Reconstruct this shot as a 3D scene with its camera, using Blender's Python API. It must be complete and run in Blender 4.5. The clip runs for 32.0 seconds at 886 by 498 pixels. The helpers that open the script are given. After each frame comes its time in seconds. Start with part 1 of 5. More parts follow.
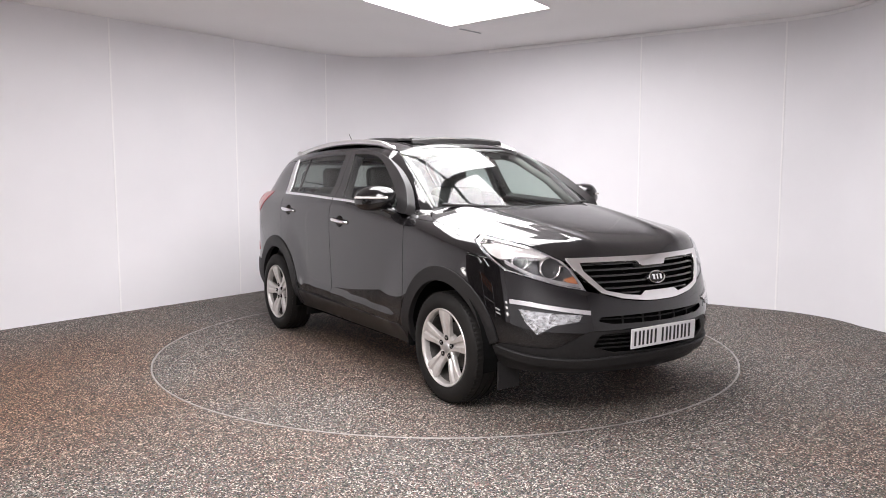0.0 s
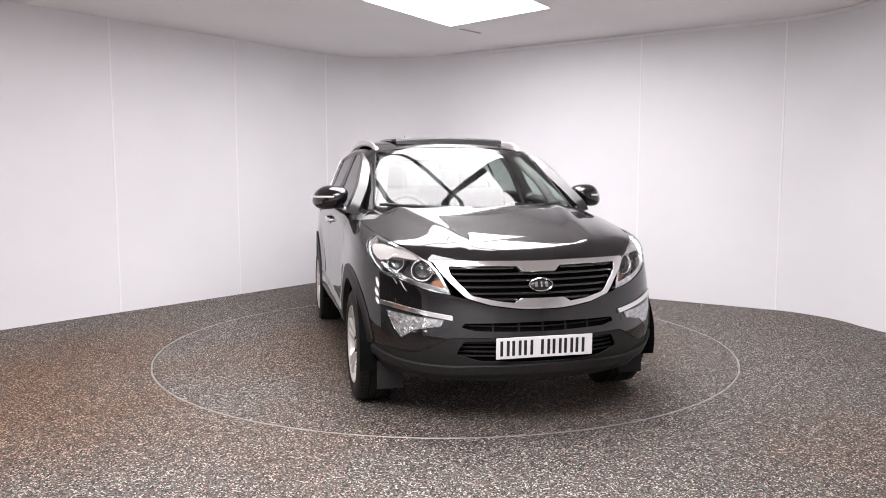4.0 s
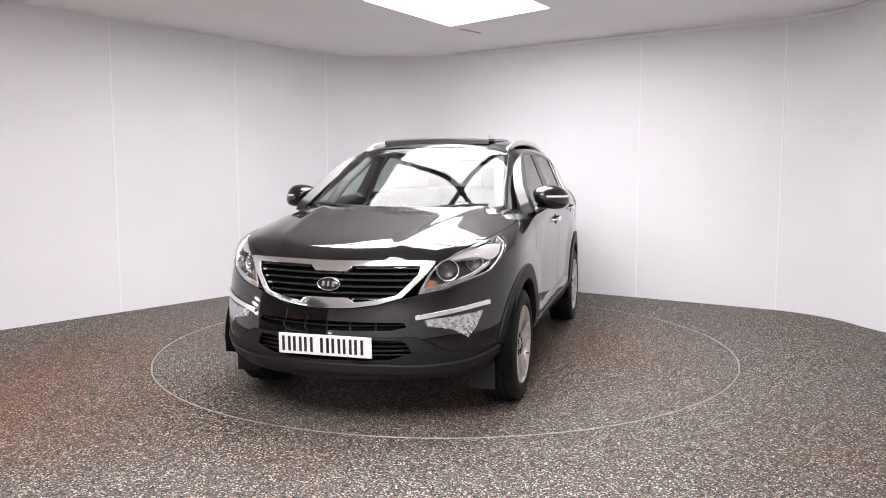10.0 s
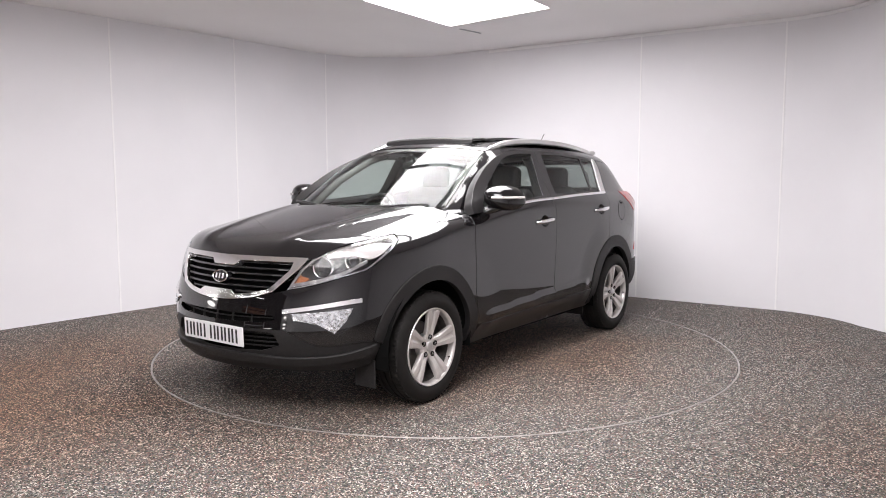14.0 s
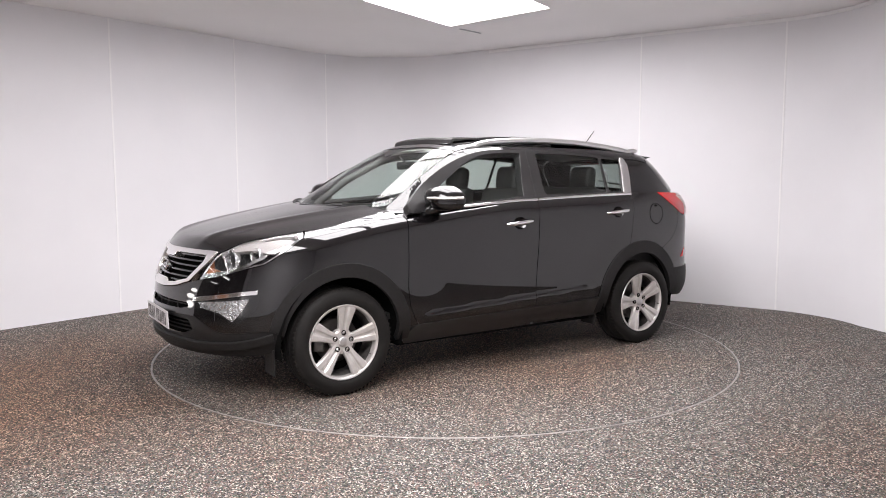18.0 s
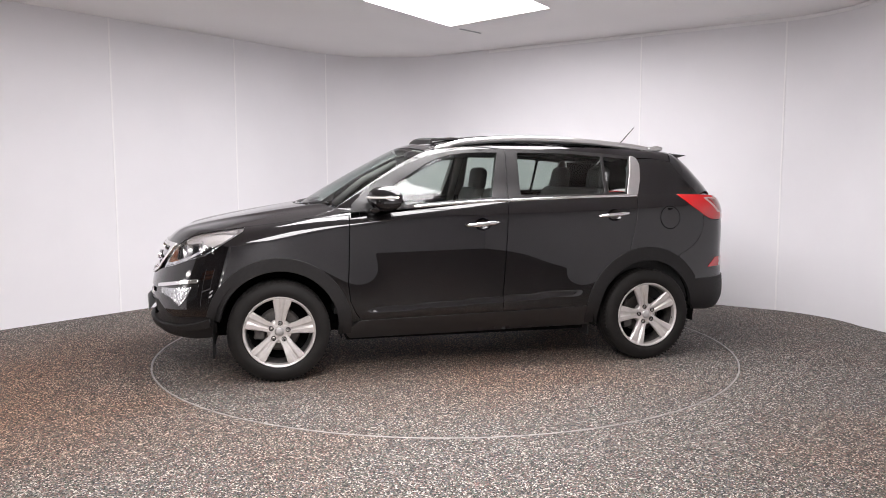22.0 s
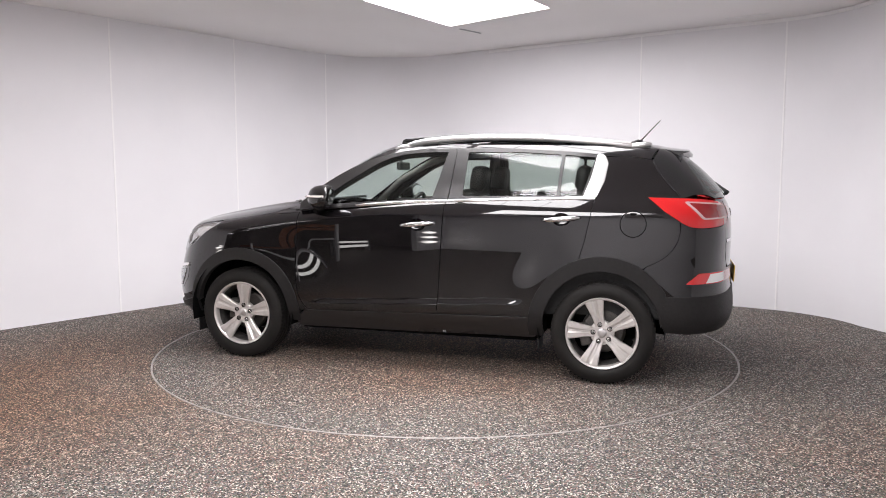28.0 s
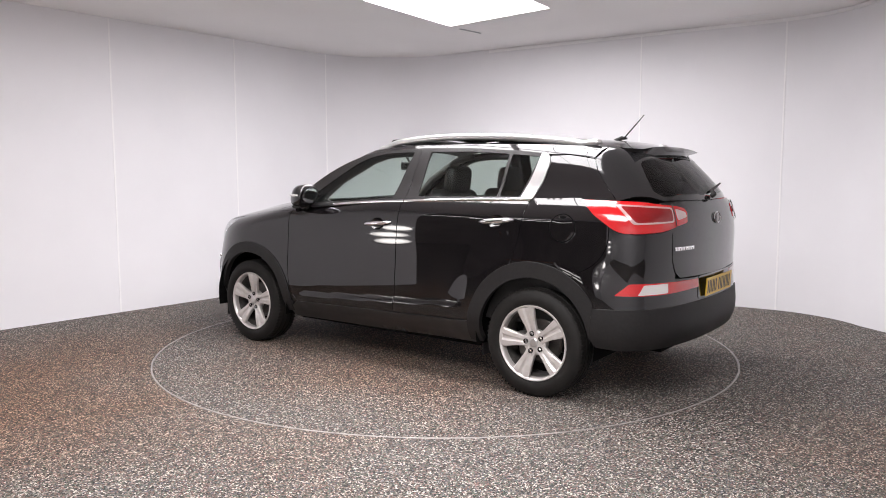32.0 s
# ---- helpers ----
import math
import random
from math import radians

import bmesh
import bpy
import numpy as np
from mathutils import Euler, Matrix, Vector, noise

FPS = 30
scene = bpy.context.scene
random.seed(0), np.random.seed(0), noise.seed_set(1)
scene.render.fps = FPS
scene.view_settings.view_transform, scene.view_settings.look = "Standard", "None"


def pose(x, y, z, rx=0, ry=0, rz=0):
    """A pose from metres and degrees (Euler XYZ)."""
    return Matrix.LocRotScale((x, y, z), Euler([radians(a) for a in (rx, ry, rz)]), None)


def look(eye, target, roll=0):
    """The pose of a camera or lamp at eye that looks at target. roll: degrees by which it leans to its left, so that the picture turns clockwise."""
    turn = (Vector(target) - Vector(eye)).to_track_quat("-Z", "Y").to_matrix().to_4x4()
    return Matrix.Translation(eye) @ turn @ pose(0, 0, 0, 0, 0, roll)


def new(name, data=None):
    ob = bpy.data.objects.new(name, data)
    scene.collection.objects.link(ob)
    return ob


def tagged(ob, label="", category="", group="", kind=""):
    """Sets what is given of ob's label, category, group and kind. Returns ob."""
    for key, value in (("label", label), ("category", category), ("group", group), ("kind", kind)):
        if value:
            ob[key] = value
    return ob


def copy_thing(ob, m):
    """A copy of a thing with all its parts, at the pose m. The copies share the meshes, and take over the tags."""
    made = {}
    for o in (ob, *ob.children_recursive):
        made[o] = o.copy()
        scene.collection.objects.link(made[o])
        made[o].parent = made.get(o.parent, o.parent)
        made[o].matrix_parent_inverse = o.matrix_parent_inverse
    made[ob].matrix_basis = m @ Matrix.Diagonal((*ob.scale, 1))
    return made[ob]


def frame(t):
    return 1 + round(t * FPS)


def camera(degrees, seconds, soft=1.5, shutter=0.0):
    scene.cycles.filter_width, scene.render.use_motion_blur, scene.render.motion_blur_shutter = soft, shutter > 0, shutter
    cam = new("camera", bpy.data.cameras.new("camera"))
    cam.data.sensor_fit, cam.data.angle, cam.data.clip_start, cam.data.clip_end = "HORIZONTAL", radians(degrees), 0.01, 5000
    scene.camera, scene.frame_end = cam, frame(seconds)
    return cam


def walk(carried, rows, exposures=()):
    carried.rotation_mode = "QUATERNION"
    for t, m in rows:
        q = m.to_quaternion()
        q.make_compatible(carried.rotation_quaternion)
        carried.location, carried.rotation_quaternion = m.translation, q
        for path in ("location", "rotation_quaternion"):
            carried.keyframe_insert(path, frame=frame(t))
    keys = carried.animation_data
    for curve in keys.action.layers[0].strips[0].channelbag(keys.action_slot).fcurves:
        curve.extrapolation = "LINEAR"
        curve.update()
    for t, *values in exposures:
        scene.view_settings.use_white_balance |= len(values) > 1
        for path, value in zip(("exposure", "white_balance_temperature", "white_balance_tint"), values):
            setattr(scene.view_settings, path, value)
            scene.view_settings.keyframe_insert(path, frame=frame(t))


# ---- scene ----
# camera: stands still on its tripod
cam = camera(61.05, 32.0, soft=0.95)
EYE = (0.0, -5.993, 1.353)
TURN, DIP, LEAN = radians(-0.145), radians(5.607), -0.095
AIM = (EYE[0] + math.sin(TURN) * math.cos(DIP), EYE[1] + math.cos(TURN) * math.cos(DIP), EYE[2] - math.sin(DIP))
walk(cam, [(0.0, look(EYE, AIM, LEAN)), (32.0, look(EYE, AIM, LEAN))])

# world: a dim sky outside the building
world = bpy.data.worlds.new("world")
scene.world = world
world.use_nodes = True
wn = world.node_tree.nodes
sky = wn.new("ShaderNodeTexSky")
sky.sky_type = "NISHITA"
sky.sun_disc = False
sky.sun_elevation, sky.sun_rotation = radians(40), radians(200)
world.node_tree.links.new(sky.outputs[0], wn["Background"].inputs[0])
wn["Background"].inputs[1].default_value = 0.1
scene.view_settings.exposure = 0.55

# ---------------------------------------------------------------- materials
def mat(name, col, rough=0.5, metal=0.0, coat=0.0, emit=None, spec=0.5):
    m = bpy.data.materials.new(name)
    m.use_nodes = True
    b = m.node_tree.nodes["Principled BSDF"]
    b.inputs["Base Color"].default_value = (*col, 1)
    b.inputs["Roughness"].default_value = rough
    b.inputs["Metallic"].default_value = metal
    b.inputs["Coat Weight"].default_value = coat
    b.inputs["Coat Roughness"].default_value = 0.02
    b.inputs["Specular IOR Level"].default_value = spec
    if emit:
        b.inputs["Emission Color"].default_value = (*emit[:3], 1)
        b.inputs["Emission Strength"].default_value = emit[3]
    return m


def add(m, kind, **values):
    n = m.node_tree.nodes.new(kind)
    for k, v in values.items():
        n.inputs[k.replace("_", " ")].default_value = v
    return n


def link(m, a, b):
    m.node_tree.links.new(a, b)


def varied(m, scale, dark, light, detail=4.0, rough=None, bump=0.0, bump_scale=None, stretch=None):
    """Colour noise between two colours, with roughness and fine relief to match."""
    b = m.node_tree.nodes["Principled BSDF"]
    co = add(m, "ShaderNodeTexCoord")
    src = co.outputs["Object"]
    if stretch:
        mp = add(m, "ShaderNodeMapping", Scale=stretch)
        link(m, src, mp.inputs[0])
        src = mp.outputs[0]
    nz = add(m, "ShaderNodeTexNoise", Scale=scale, Detail=detail)
    link(m, src, nz.inputs["Vector"])
    rp = add(m, "ShaderNodeValToRGB")
    rp.color_ramp.elements[0].position, rp.color_ramp.elements[1].position = 0.3, 0.7
    rp.color_ramp.elements[0].color, rp.color_ramp.elements[1].color = (*dark, 1), (*light, 1)
    link(m, nz.outputs["Fac"], rp.inputs[0])
    link(m, rp.outputs[0], b.inputs["Base Color"])
    if rough:
        mr = add(m, "ShaderNodeMapRange", To_Min=rough[0], To_Max=rough[1])
        link(m, nz.outputs["Fac"], mr.inputs[0])
        link(m, mr.outputs[0], b.inputs["Roughness"])
    if bump:
        n2 = add(m, "ShaderNodeTexNoise", Scale=bump_scale or scale * 3, Detail=2.0)
        link(m, src, n2.inputs["Vector"])
        bp = add(m, "ShaderNodeBump", Strength=bump, Distance=0.002)
        link(m, n2.outputs["Fac"], bp.inputs["Height"])
        link(m, bp.outputs[0], b.inputs["Normal"])
    return m


def carpet(name, offset):
    """Stone-chip resin floor: grains of grey, black, buff and rust in random cells, browner where the floor is worn and
    towards the turntable's middle.
    """
    m = mat(name, (0.1, 0.1, 0.1), 0.75)
    b = m.node_tree.nodes["Principled BSDF"]
    co = add(m, "ShaderNodeTexCoord")
    vo = add(m, "ShaderNodeTexVoronoi", Scale=150.0)
    link(m, co.outputs["Object"], vo.inputs["Vector"])
    sp = add(m, "ShaderNodeSeparateColor")
    link(m, vo.outputs["Color"], sp.inputs[0])
    rp = add(m, "ShaderNodeValToRGB")
    rp.color_ramp.interpolation = "CONSTANT"
    stops = [(0.0, (0.006, 0.0055, 0.005)), (0.23, (0.092, 0.081, 0.070)), (0.39, (0.028, 0.025, 0.022)), (0.51, (0.205, 0.185, 0.160)), (0.61, (0.120, 0.068, 0.048)), (0.68, (0.062, 0.092, 0.062)), (0.75, (0.074, 0.078, 0.095)), (0.82, (0.50, 0.465, 0.42)), (0.92, (0.190, 0.112, 0.104))]
    el = rp.color_ramp.elements
    el[0].position, el[0].color = 0.0, (*stops[0][1], 1)
    el[1].position, el[1].color = stops[-1][0], (*stops[-1][1], 1)
    for p, c in stops[1:-1]:
        e = el.new(p)
        e.color = (*c, 1)
    link(m, sp.outputs[0], rp.inputs[0])
    big = add(m, "ShaderNodeTexNoise", Scale=0.55, Detail=5.0)
    mp = add(m, "ShaderNodeMapping", Location=offset)
    link(m, co.outputs["Object"], mp.inputs[0])
    link(m, mp.outputs[0], big.inputs["Vector"])
    br = add(m, "ShaderNodeValToRGB")
    br.color_ramp.elements[0].position, br.color_ramp.elements[1].position = 0.52, 0.95
    br.color_ramp.elements[0].color, br.color_ramp.elements[1].color = (1, 1, 1, 1), (1.0, 0.70, 0.52, 1)
    st = add(m, "ShaderNodeMapping", Location=(1.26, 0.52, 0.0) if offset[0] > 1 else (0.0, 0.0, 0.0), Scale=(0.42, 0.42, 0.42))
    gr = add(m, "ShaderNodeTexGradient")
    gr.gradient_type = "SPHERICAL"
    link(m, co.outputs["Object"], st.inputs[0])
    link(m, st.outputs[0], gr.inputs[0])
    sm = add(m, "ShaderNodeMath")
    sm.operation = "MULTIPLY_ADD"
    sm.inputs[1].default_value = 0.62 if offset[0] > 1 else 0.48
    link(m, gr.outputs["Fac"], sm.inputs[0])
    link(m, big.outputs["Fac"], sm.inputs[2])
    mul = add(m, "ShaderNodeMix")
    mul.data_type, mul.blend_type = "RGBA", "MULTIPLY"
    mul.inputs[0].default_value = 1.0
    link(m, sm.outputs[0], br.inputs[0])
    link(m, rp.outputs[0], mul.inputs[6])
    link(m, br.outputs[0], mul.inputs[7])
    link(m, mul.outputs[2], b.inputs["Base Color"])
    bp = add(m, "ShaderNodeBump", Strength=0.7, Distance=0.003)
    link(m, vo.outputs["Distance"], bp.inputs["Height"])
    link(m, bp.outputs[0], b.inputs["Normal"])
    return m


def glass(name, tint, gloss=1.0):
    """A thin pane: tinted see-through with a mirror gloss at its Fresnel strength."""
    m = bpy.data.materials.new(name)
    m.use_nodes = True
    nt = m.node_tree
    nt.nodes.clear()
    out = nt.nodes.new("ShaderNodeOutputMaterial")
    tr = nt.nodes.new("ShaderNodeBsdfTransparent")
    tr.inputs[0].default_value = (*tint, 1)
    gl = nt.nodes.new("ShaderNodeBsdfGlossy")
    gl.inputs["Roughness"].default_value = 0.0
    lw = nt.nodes.new("ShaderNodeLayerWeight")
    lw.inputs[0].default_value = 0.5
    pw = nt.nodes.new("ShaderNodeMath")
    pw.operation = "POWER"
    pw.inputs[1].default_value = 5.0
    mu = nt.nodes.new("ShaderNodeMath")
    mu.operation = "MULTIPLY_ADD"
    mu.inputs[1].default_value, mu.inputs[2].default_value = 0.9 * gloss, 0.055 * gloss
    mx = nt.nodes.new("ShaderNodeMixShader")
    nt.links.new(lw.outputs["Facing"], pw.inputs[0])
    nt.links.new(pw.outputs[0], mu.inputs[0])
    nt.links.new(mu.outputs[0], mx.inputs[0])
    nt.links.new(tr.outputs[0], mx.inputs[1])
    nt.links.new(gl.outputs[0], mx.inputs[2])
    nt.links.new(mx.outputs[0], out.inputs[0])
    return m


WALL = varied(mat("white_wall_panel", (0.82, 0.80, 0.82), 0.45), 1.3, (0.81, 0.80, 0.825), (0.845, 0.835, 0.86), rough=(0.38, 0.55), bump=0.03, bump_scale=9)
SEAM = mat("panel_joint_strip", (0.93, 0.92, 0.93), 0.4)
CEIL = varied(mat("white_ceiling", (0.78, 0.75, 0.75), 0.7), 0.9, (0.89, 0.87, 0.87), (0.93, 0.91, 0.91), bump=0.05, bump_scale=40)
GLOW = mat("lit_skylight_panel", (0.9, 0.9, 0.9), 0.4, emit=(1.0, 0.968, 0.985, 9.4))
# glow of the added fill panel, which stays out of view
FILLGLOW = mat("unseen_fill_panel", (0.9, 0.9, 0.9), 0.4, emit=(1.0, 0.968, 0.985, 10.0))
BAR = mat("grey_glazing_bar", (0.25, 0.25, 0.26), 0.5)
FLOOR = carpet("stone_chip_floor", (3.1, 1.4, 0.0))
TABLE = carpet("stone_chip_turntable", (0.2, 7.3, 0.0))
RING = varied(mat("pale_metal_ring", (0.55, 0.52, 0.5), 0.35, 0.6), 14, (0.24, 0.22, 0.21), (0.46, 0.43, 0.41), rough=(0.3, 0.6))
GARAGE = varied(mat("grey_workshop_wall", (0.25, 0.23, 0.215), 0.7), 2, (0.20, 0.18, 0.17), (0.31, 0.28, 0.26))
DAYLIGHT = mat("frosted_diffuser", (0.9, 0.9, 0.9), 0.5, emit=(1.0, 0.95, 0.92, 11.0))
db = DAYLIGHT.node_tree.nodes["Principled BSDF"]
dco = add(DAYLIGHT, "ShaderNodeTexCoord")
dmp = add(DAYLIGHT, "ShaderNodeMapping", Scale=(0.0, 3.4, 11.0))
dgr = add(DAYLIGHT, "ShaderNodeTexGradient")
dgr.gradient_type = "SPHERICAL"
dmu = add(DAYLIGHT, "ShaderNodeMapRange", To_Min=0.6, To_Max=17.0)
link(DAYLIGHT, dco.outputs["Object"], dmp.inputs[0])
link(DAYLIGHT, dmp.outputs[0], dgr.inputs[0])
link(DAYLIGHT, dgr.outputs["Fac"], dmu.inputs[0])
link(DAYLIGHT, dmu.outputs[0], db.inputs["Emission Strength"])
RUST = varied(mat("rust_brown_board", (0.3, 0.12, 0.05), 0.6), 5, (0.24, 0.09, 0.04), (0.36, 0.15, 0.07))
LITBAR = mat("lit_bar_plastic", (0.9, 0.9, 0.9), 0.4, emit=(1.0, 0.97, 0.95, 4.0))
TUBE = mat("strip_light_tube", (0.9, 0.9, 0.9), 0.4, emit=(1.0, 0.97, 0.95, 14.0))

PAINT = mat("black_metallic_paint", (0.0050, 0.0042, 0.0050), 0.4, 0.3, 1.0, spec=0.02)
PAINT.node_tree.nodes["Principled BSDF"].inputs["Coat IOR"].default_value = 1.65
pb = PAINT.node_tree.nodes["Principled BSDF"]
pco = add(PAINT, "ShaderNodeTexCoord")
pvo = add(PAINT, "ShaderNodeTexVoronoi", Scale=900.0)
link(PAINT, pco.outputs["Object"], pvo.inputs["Vector"])
pmr = add(PAINT, "ShaderNodeMapRange", To_Min=0.34, To_Max=0.5)
link(PAINT, pvo.outputs["Distance"], pmr.inputs[0])
link(PAINT, pmr.outputs[0], pb.inputs["Roughness"])
PLASTIC = varied(mat("dark_grey_textured_plastic", (0.022, 0.021, 0.022), 0.5, spec=0.3), 60, (0.011, 0.0102, 0.0104), (0.017, 0.0157, 0.016), rough=(0.45, 0.6), bump=0.25, bump_scale=700)
GLOSSBLACK = mat("gloss_black_trim", (0.012, 0.012, 0.013), 0.12, 0.0, 0.5)
PILLAR = mat("satin_dark_pillar_trim", (0.016, 0.015, 0.0155), 0.35, 0.0, 0.15)
SEAL = mat("black_rubber_seal", (0.01, 0.01, 0.01), 0.6)
VOID = mat("matt_black_cavity", (0.003, 0.003, 0.003), 0.9, spec=0.1)
CHROME = mat("polished_chrome", (0.86, 0.86, 0.87), 0.06, 1.0)
BRIGHT = mat("bright_satin_chrome", (0.9, 0.89, 0.89), 0.14, 1.0)
SILVER = mat("satin_silver", (0.66, 0.65, 0.65), 0.3, 0.9)
ALLOY = varied(mat("silver_alloy", (0.66, 0.63, 0.61), 0.33, 0.5, 0.6), 25, (0.60, 0.57, 0.55), (0.70, 0.67, 0.65), rough=(0.26, 0.4))
ALLOYDARK = varied(mat("dark_grey_alloy", (0.16, 0.15, 0.14), 0.5, 0.6), 30, (0.10, 0.095, 0.09), (0.2, 0.185, 0.175))
STEELBRIGHT = mat("bright_nut_steel", (0.55, 0.54, 0.53), 0.25, 1.0)
STEEL = varied(mat("worn_brake_steel", (0.2, 0.19, 0.18), 0.5, 1.0), 50, (0.10, 0.09, 0.085), (0.2, 0.19, 0.18), stretch=(1, 30, 30))
TYRE = varied(mat("tyre_rubber", (0.02, 0.019, 0.018), 0.7, spec=0.3), 20, (0.006, 0.0052, 0.0048), (0.013, 0.0115, 0.0105), rough=(0.55, 0.8), bump=0.2, bump_scale=160)
RED = mat("red_lamp_plastic", (0.52, 0.006, 0.009), 0.12, 0.0, 1.0)
REDDEEP = mat("deep_red_lamp_segment", (0.22, 0.002, 0.004), 0.15, 0.0, 1.0)
FACETS = varied(mat("bright_faceted_reflector", (0.8, 0.8, 0.8), 0.15, 0.75), 45, (0.42, 0.42, 0.43), (0.85, 0.85, 0.85), bump=0.5, bump_scale=50)
LOOP = mat("pink_clear_lamp_loop", (0.62, 0.40, 0.40), 0.2, 0.3, 1.0)
CLEAR = mat("clear_lamp_plastic", (0.74, 0.70, 0.68), 0.15, 0.4, 1.0)
LENS = glass("clear_headlamp_lens", (0.93, 0.94, 0.95), 0.6)
REFLECTOR = varied(mat("bright_lamp_reflector", (0.8, 0.8, 0.8), 0.12, 1.0), 30, (0.6, 0.6, 0.61), (0.9, 0.9, 0.9), bump=0.5, bump_scale=55)
LAMPGREY = mat("grey_lamp_bezel", (0.07, 0.068, 0.07), 0.35, 0.5)
AMBER = mat("amber_indicator", (0.30, 0.10, 0.035), 0.3, 0.0, 0.6)
WHITEPLATE = mat("white_number_plate", (0.8, 0.79, 0.8), 0.3)
YELLOWPLATE = mat("yellow_number_plate", (0.75, 0.46, 0.03), 0.3)
INK = mat("black_plate_ink", (0.012, 0.012, 0.013), 0.4)
SCREEN = glass("green_tinted_windscreen", (0.72, 0.80, 0.77), 1.0)
SIDEGLASS = glass("green_tinted_side_glass", (0.76, 0.83, 0.79), 1.0)
DOORGLASS = glass("darker_tinted_side_glass", (0.58, 0.64, 0.61), 1.0)
REARGLASS = glass("dark_privacy_glass", (0.34, 0.37, 0.36), 1.0)
LEATHER = varied(mat("black_seat_leather", (0.02, 0.02, 0.02), 0.5), 30, (0.016, 0.016, 0.016), (0.026, 0.025, 0.025), bump=0.3, bump_scale=300)
TRIM = varied(mat("grey_cabin_lining", (0.42, 0.41, 0.39), 0.8), 30, (0.39, 0.38, 0.36), (0.45, 0.44, 0.42), bump=0.2, bump_scale=500)
DASH = varied(mat("black_dashboard", (0.02, 0.02, 0.02), 0.6), 50, (0.018, 0.018, 0.018), (0.026, 0.026, 0.026), bump=0.3, bump_scale=600)
LINING = varied(mat("dark_grey_pillar_lining", (0.13, 0.125, 0.12), 0.8), 30, (0.11, 0.105, 0.10), (0.15, 0.145, 0.14), bump=0.2, bump_scale=500)
MIRROR = mat("mirror_glass", (0.85, 0.86, 0.87), 0.01, 1.0)


# ---------------------------------------------------------------- mesh helpers
def part(name, bm, material, parent=None, label="", smooth=False):
    me = bpy.data.meshes.new(name)
    bm.to_mesh(me)
    bm.free()
    me.materials.append(material)
    if smooth:
        me.shade_smooth()
    ob = new(name, me)
    ob.parent = parent
    if label:
        tagged(ob, label)
    return ob


def block(bm, x0, x1, y0, y1, z0, z1, m=None, bevel=0.0):
    r = bmesh.ops.create_cube(bm, size=1, matrix=Matrix.Translation(((x0 + x1) / 2, (y0 + y1) / 2, (z0 + z1) / 2)) @ Matrix.Diagonal((x1 - x0, y1 - y0, z1 - z0, 1)))
    if bevel:
        es = list({e for v in r["verts"] for e in v.link_edges})
        bv = bmesh.ops.bevel(bm, geom=es, offset=bevel, segments=3, affect="EDGES", profile=0.5)
        vs = list({v for f in bv["faces"] for v in f.verts})
    else:
        vs = r["verts"]
    if m is not None:
        bmesh.ops.transform(bm, matrix=m, verts=list({v for v in vs if v.is_valid}))
    return bm


def revolve(bm, profile, axis="y", n=48, closed=False):
    """Turns a profile of (radius, along) about the axis."""
    rings = []
    for i in range(n):
        a = 2 * math.pi * i / n
        c, s = math.cos(a), math.sin(a)
        row = []
        for r, h in profile:
            p = {"y": (r * c, h, r * s), "z": (r * c, r * s, h), "x": (h, r * c, r * s)}[axis]
            row.append(bm.verts.new(p))
        rings.append(row)
    k = len(profile)
    for i in range(n):
        a, b = rings[i], rings[(i + 1) % n]
        for j in range(k if closed else k - 1):
            bm.faces.new((a[j], a[(j + 1) % k], b[(j + 1) % k], b[j]))
    return bm


def tube(bm, path, radius, n=8, flat=1.0):
    """A rod of round or flattened section along a path of points, capped."""
    path = [Vector(p) for p in path]
    rings = []
    for i, p in enumerate(path):
        d = (path[min(i + 1, len(path) - 1)] - path[max(i - 1, 0)]).normalized()
        u = d.cross(Vector((0, 0, 1)))
        u = u.normalized() if u.length > 1e-4 else Vector((1, 0, 0))
        w = u.cross(d).normalized()
        r = radius[i] if isinstance(radius, (list, tuple)) else radius
        rings.append([bm.verts.new(p + u * (r * math.cos(2 * math.pi * k / n)) + w * (r * flat * math.sin(2 * math.pi * k / n))) for k in range(n)])
    for a, b in zip(rings, rings[1:]):
        for k in range(n):
            bm.faces.new((a[k], a[(k + 1) % n], b[(k + 1) % n], b[k]))
    bm.faces.new(rings[0][::-1])
    bm.faces.new(rings[-1])
    return bm


def flip_out(bm):
    bmesh.ops.recalc_face_normals(bm, faces=bm.faces)
    return bm


# ---------------------------------------------------------------- room
H = 2.864
DL = Vector((0.6061, 0.7954))
DR = Vector((0.8321, -0.5547))


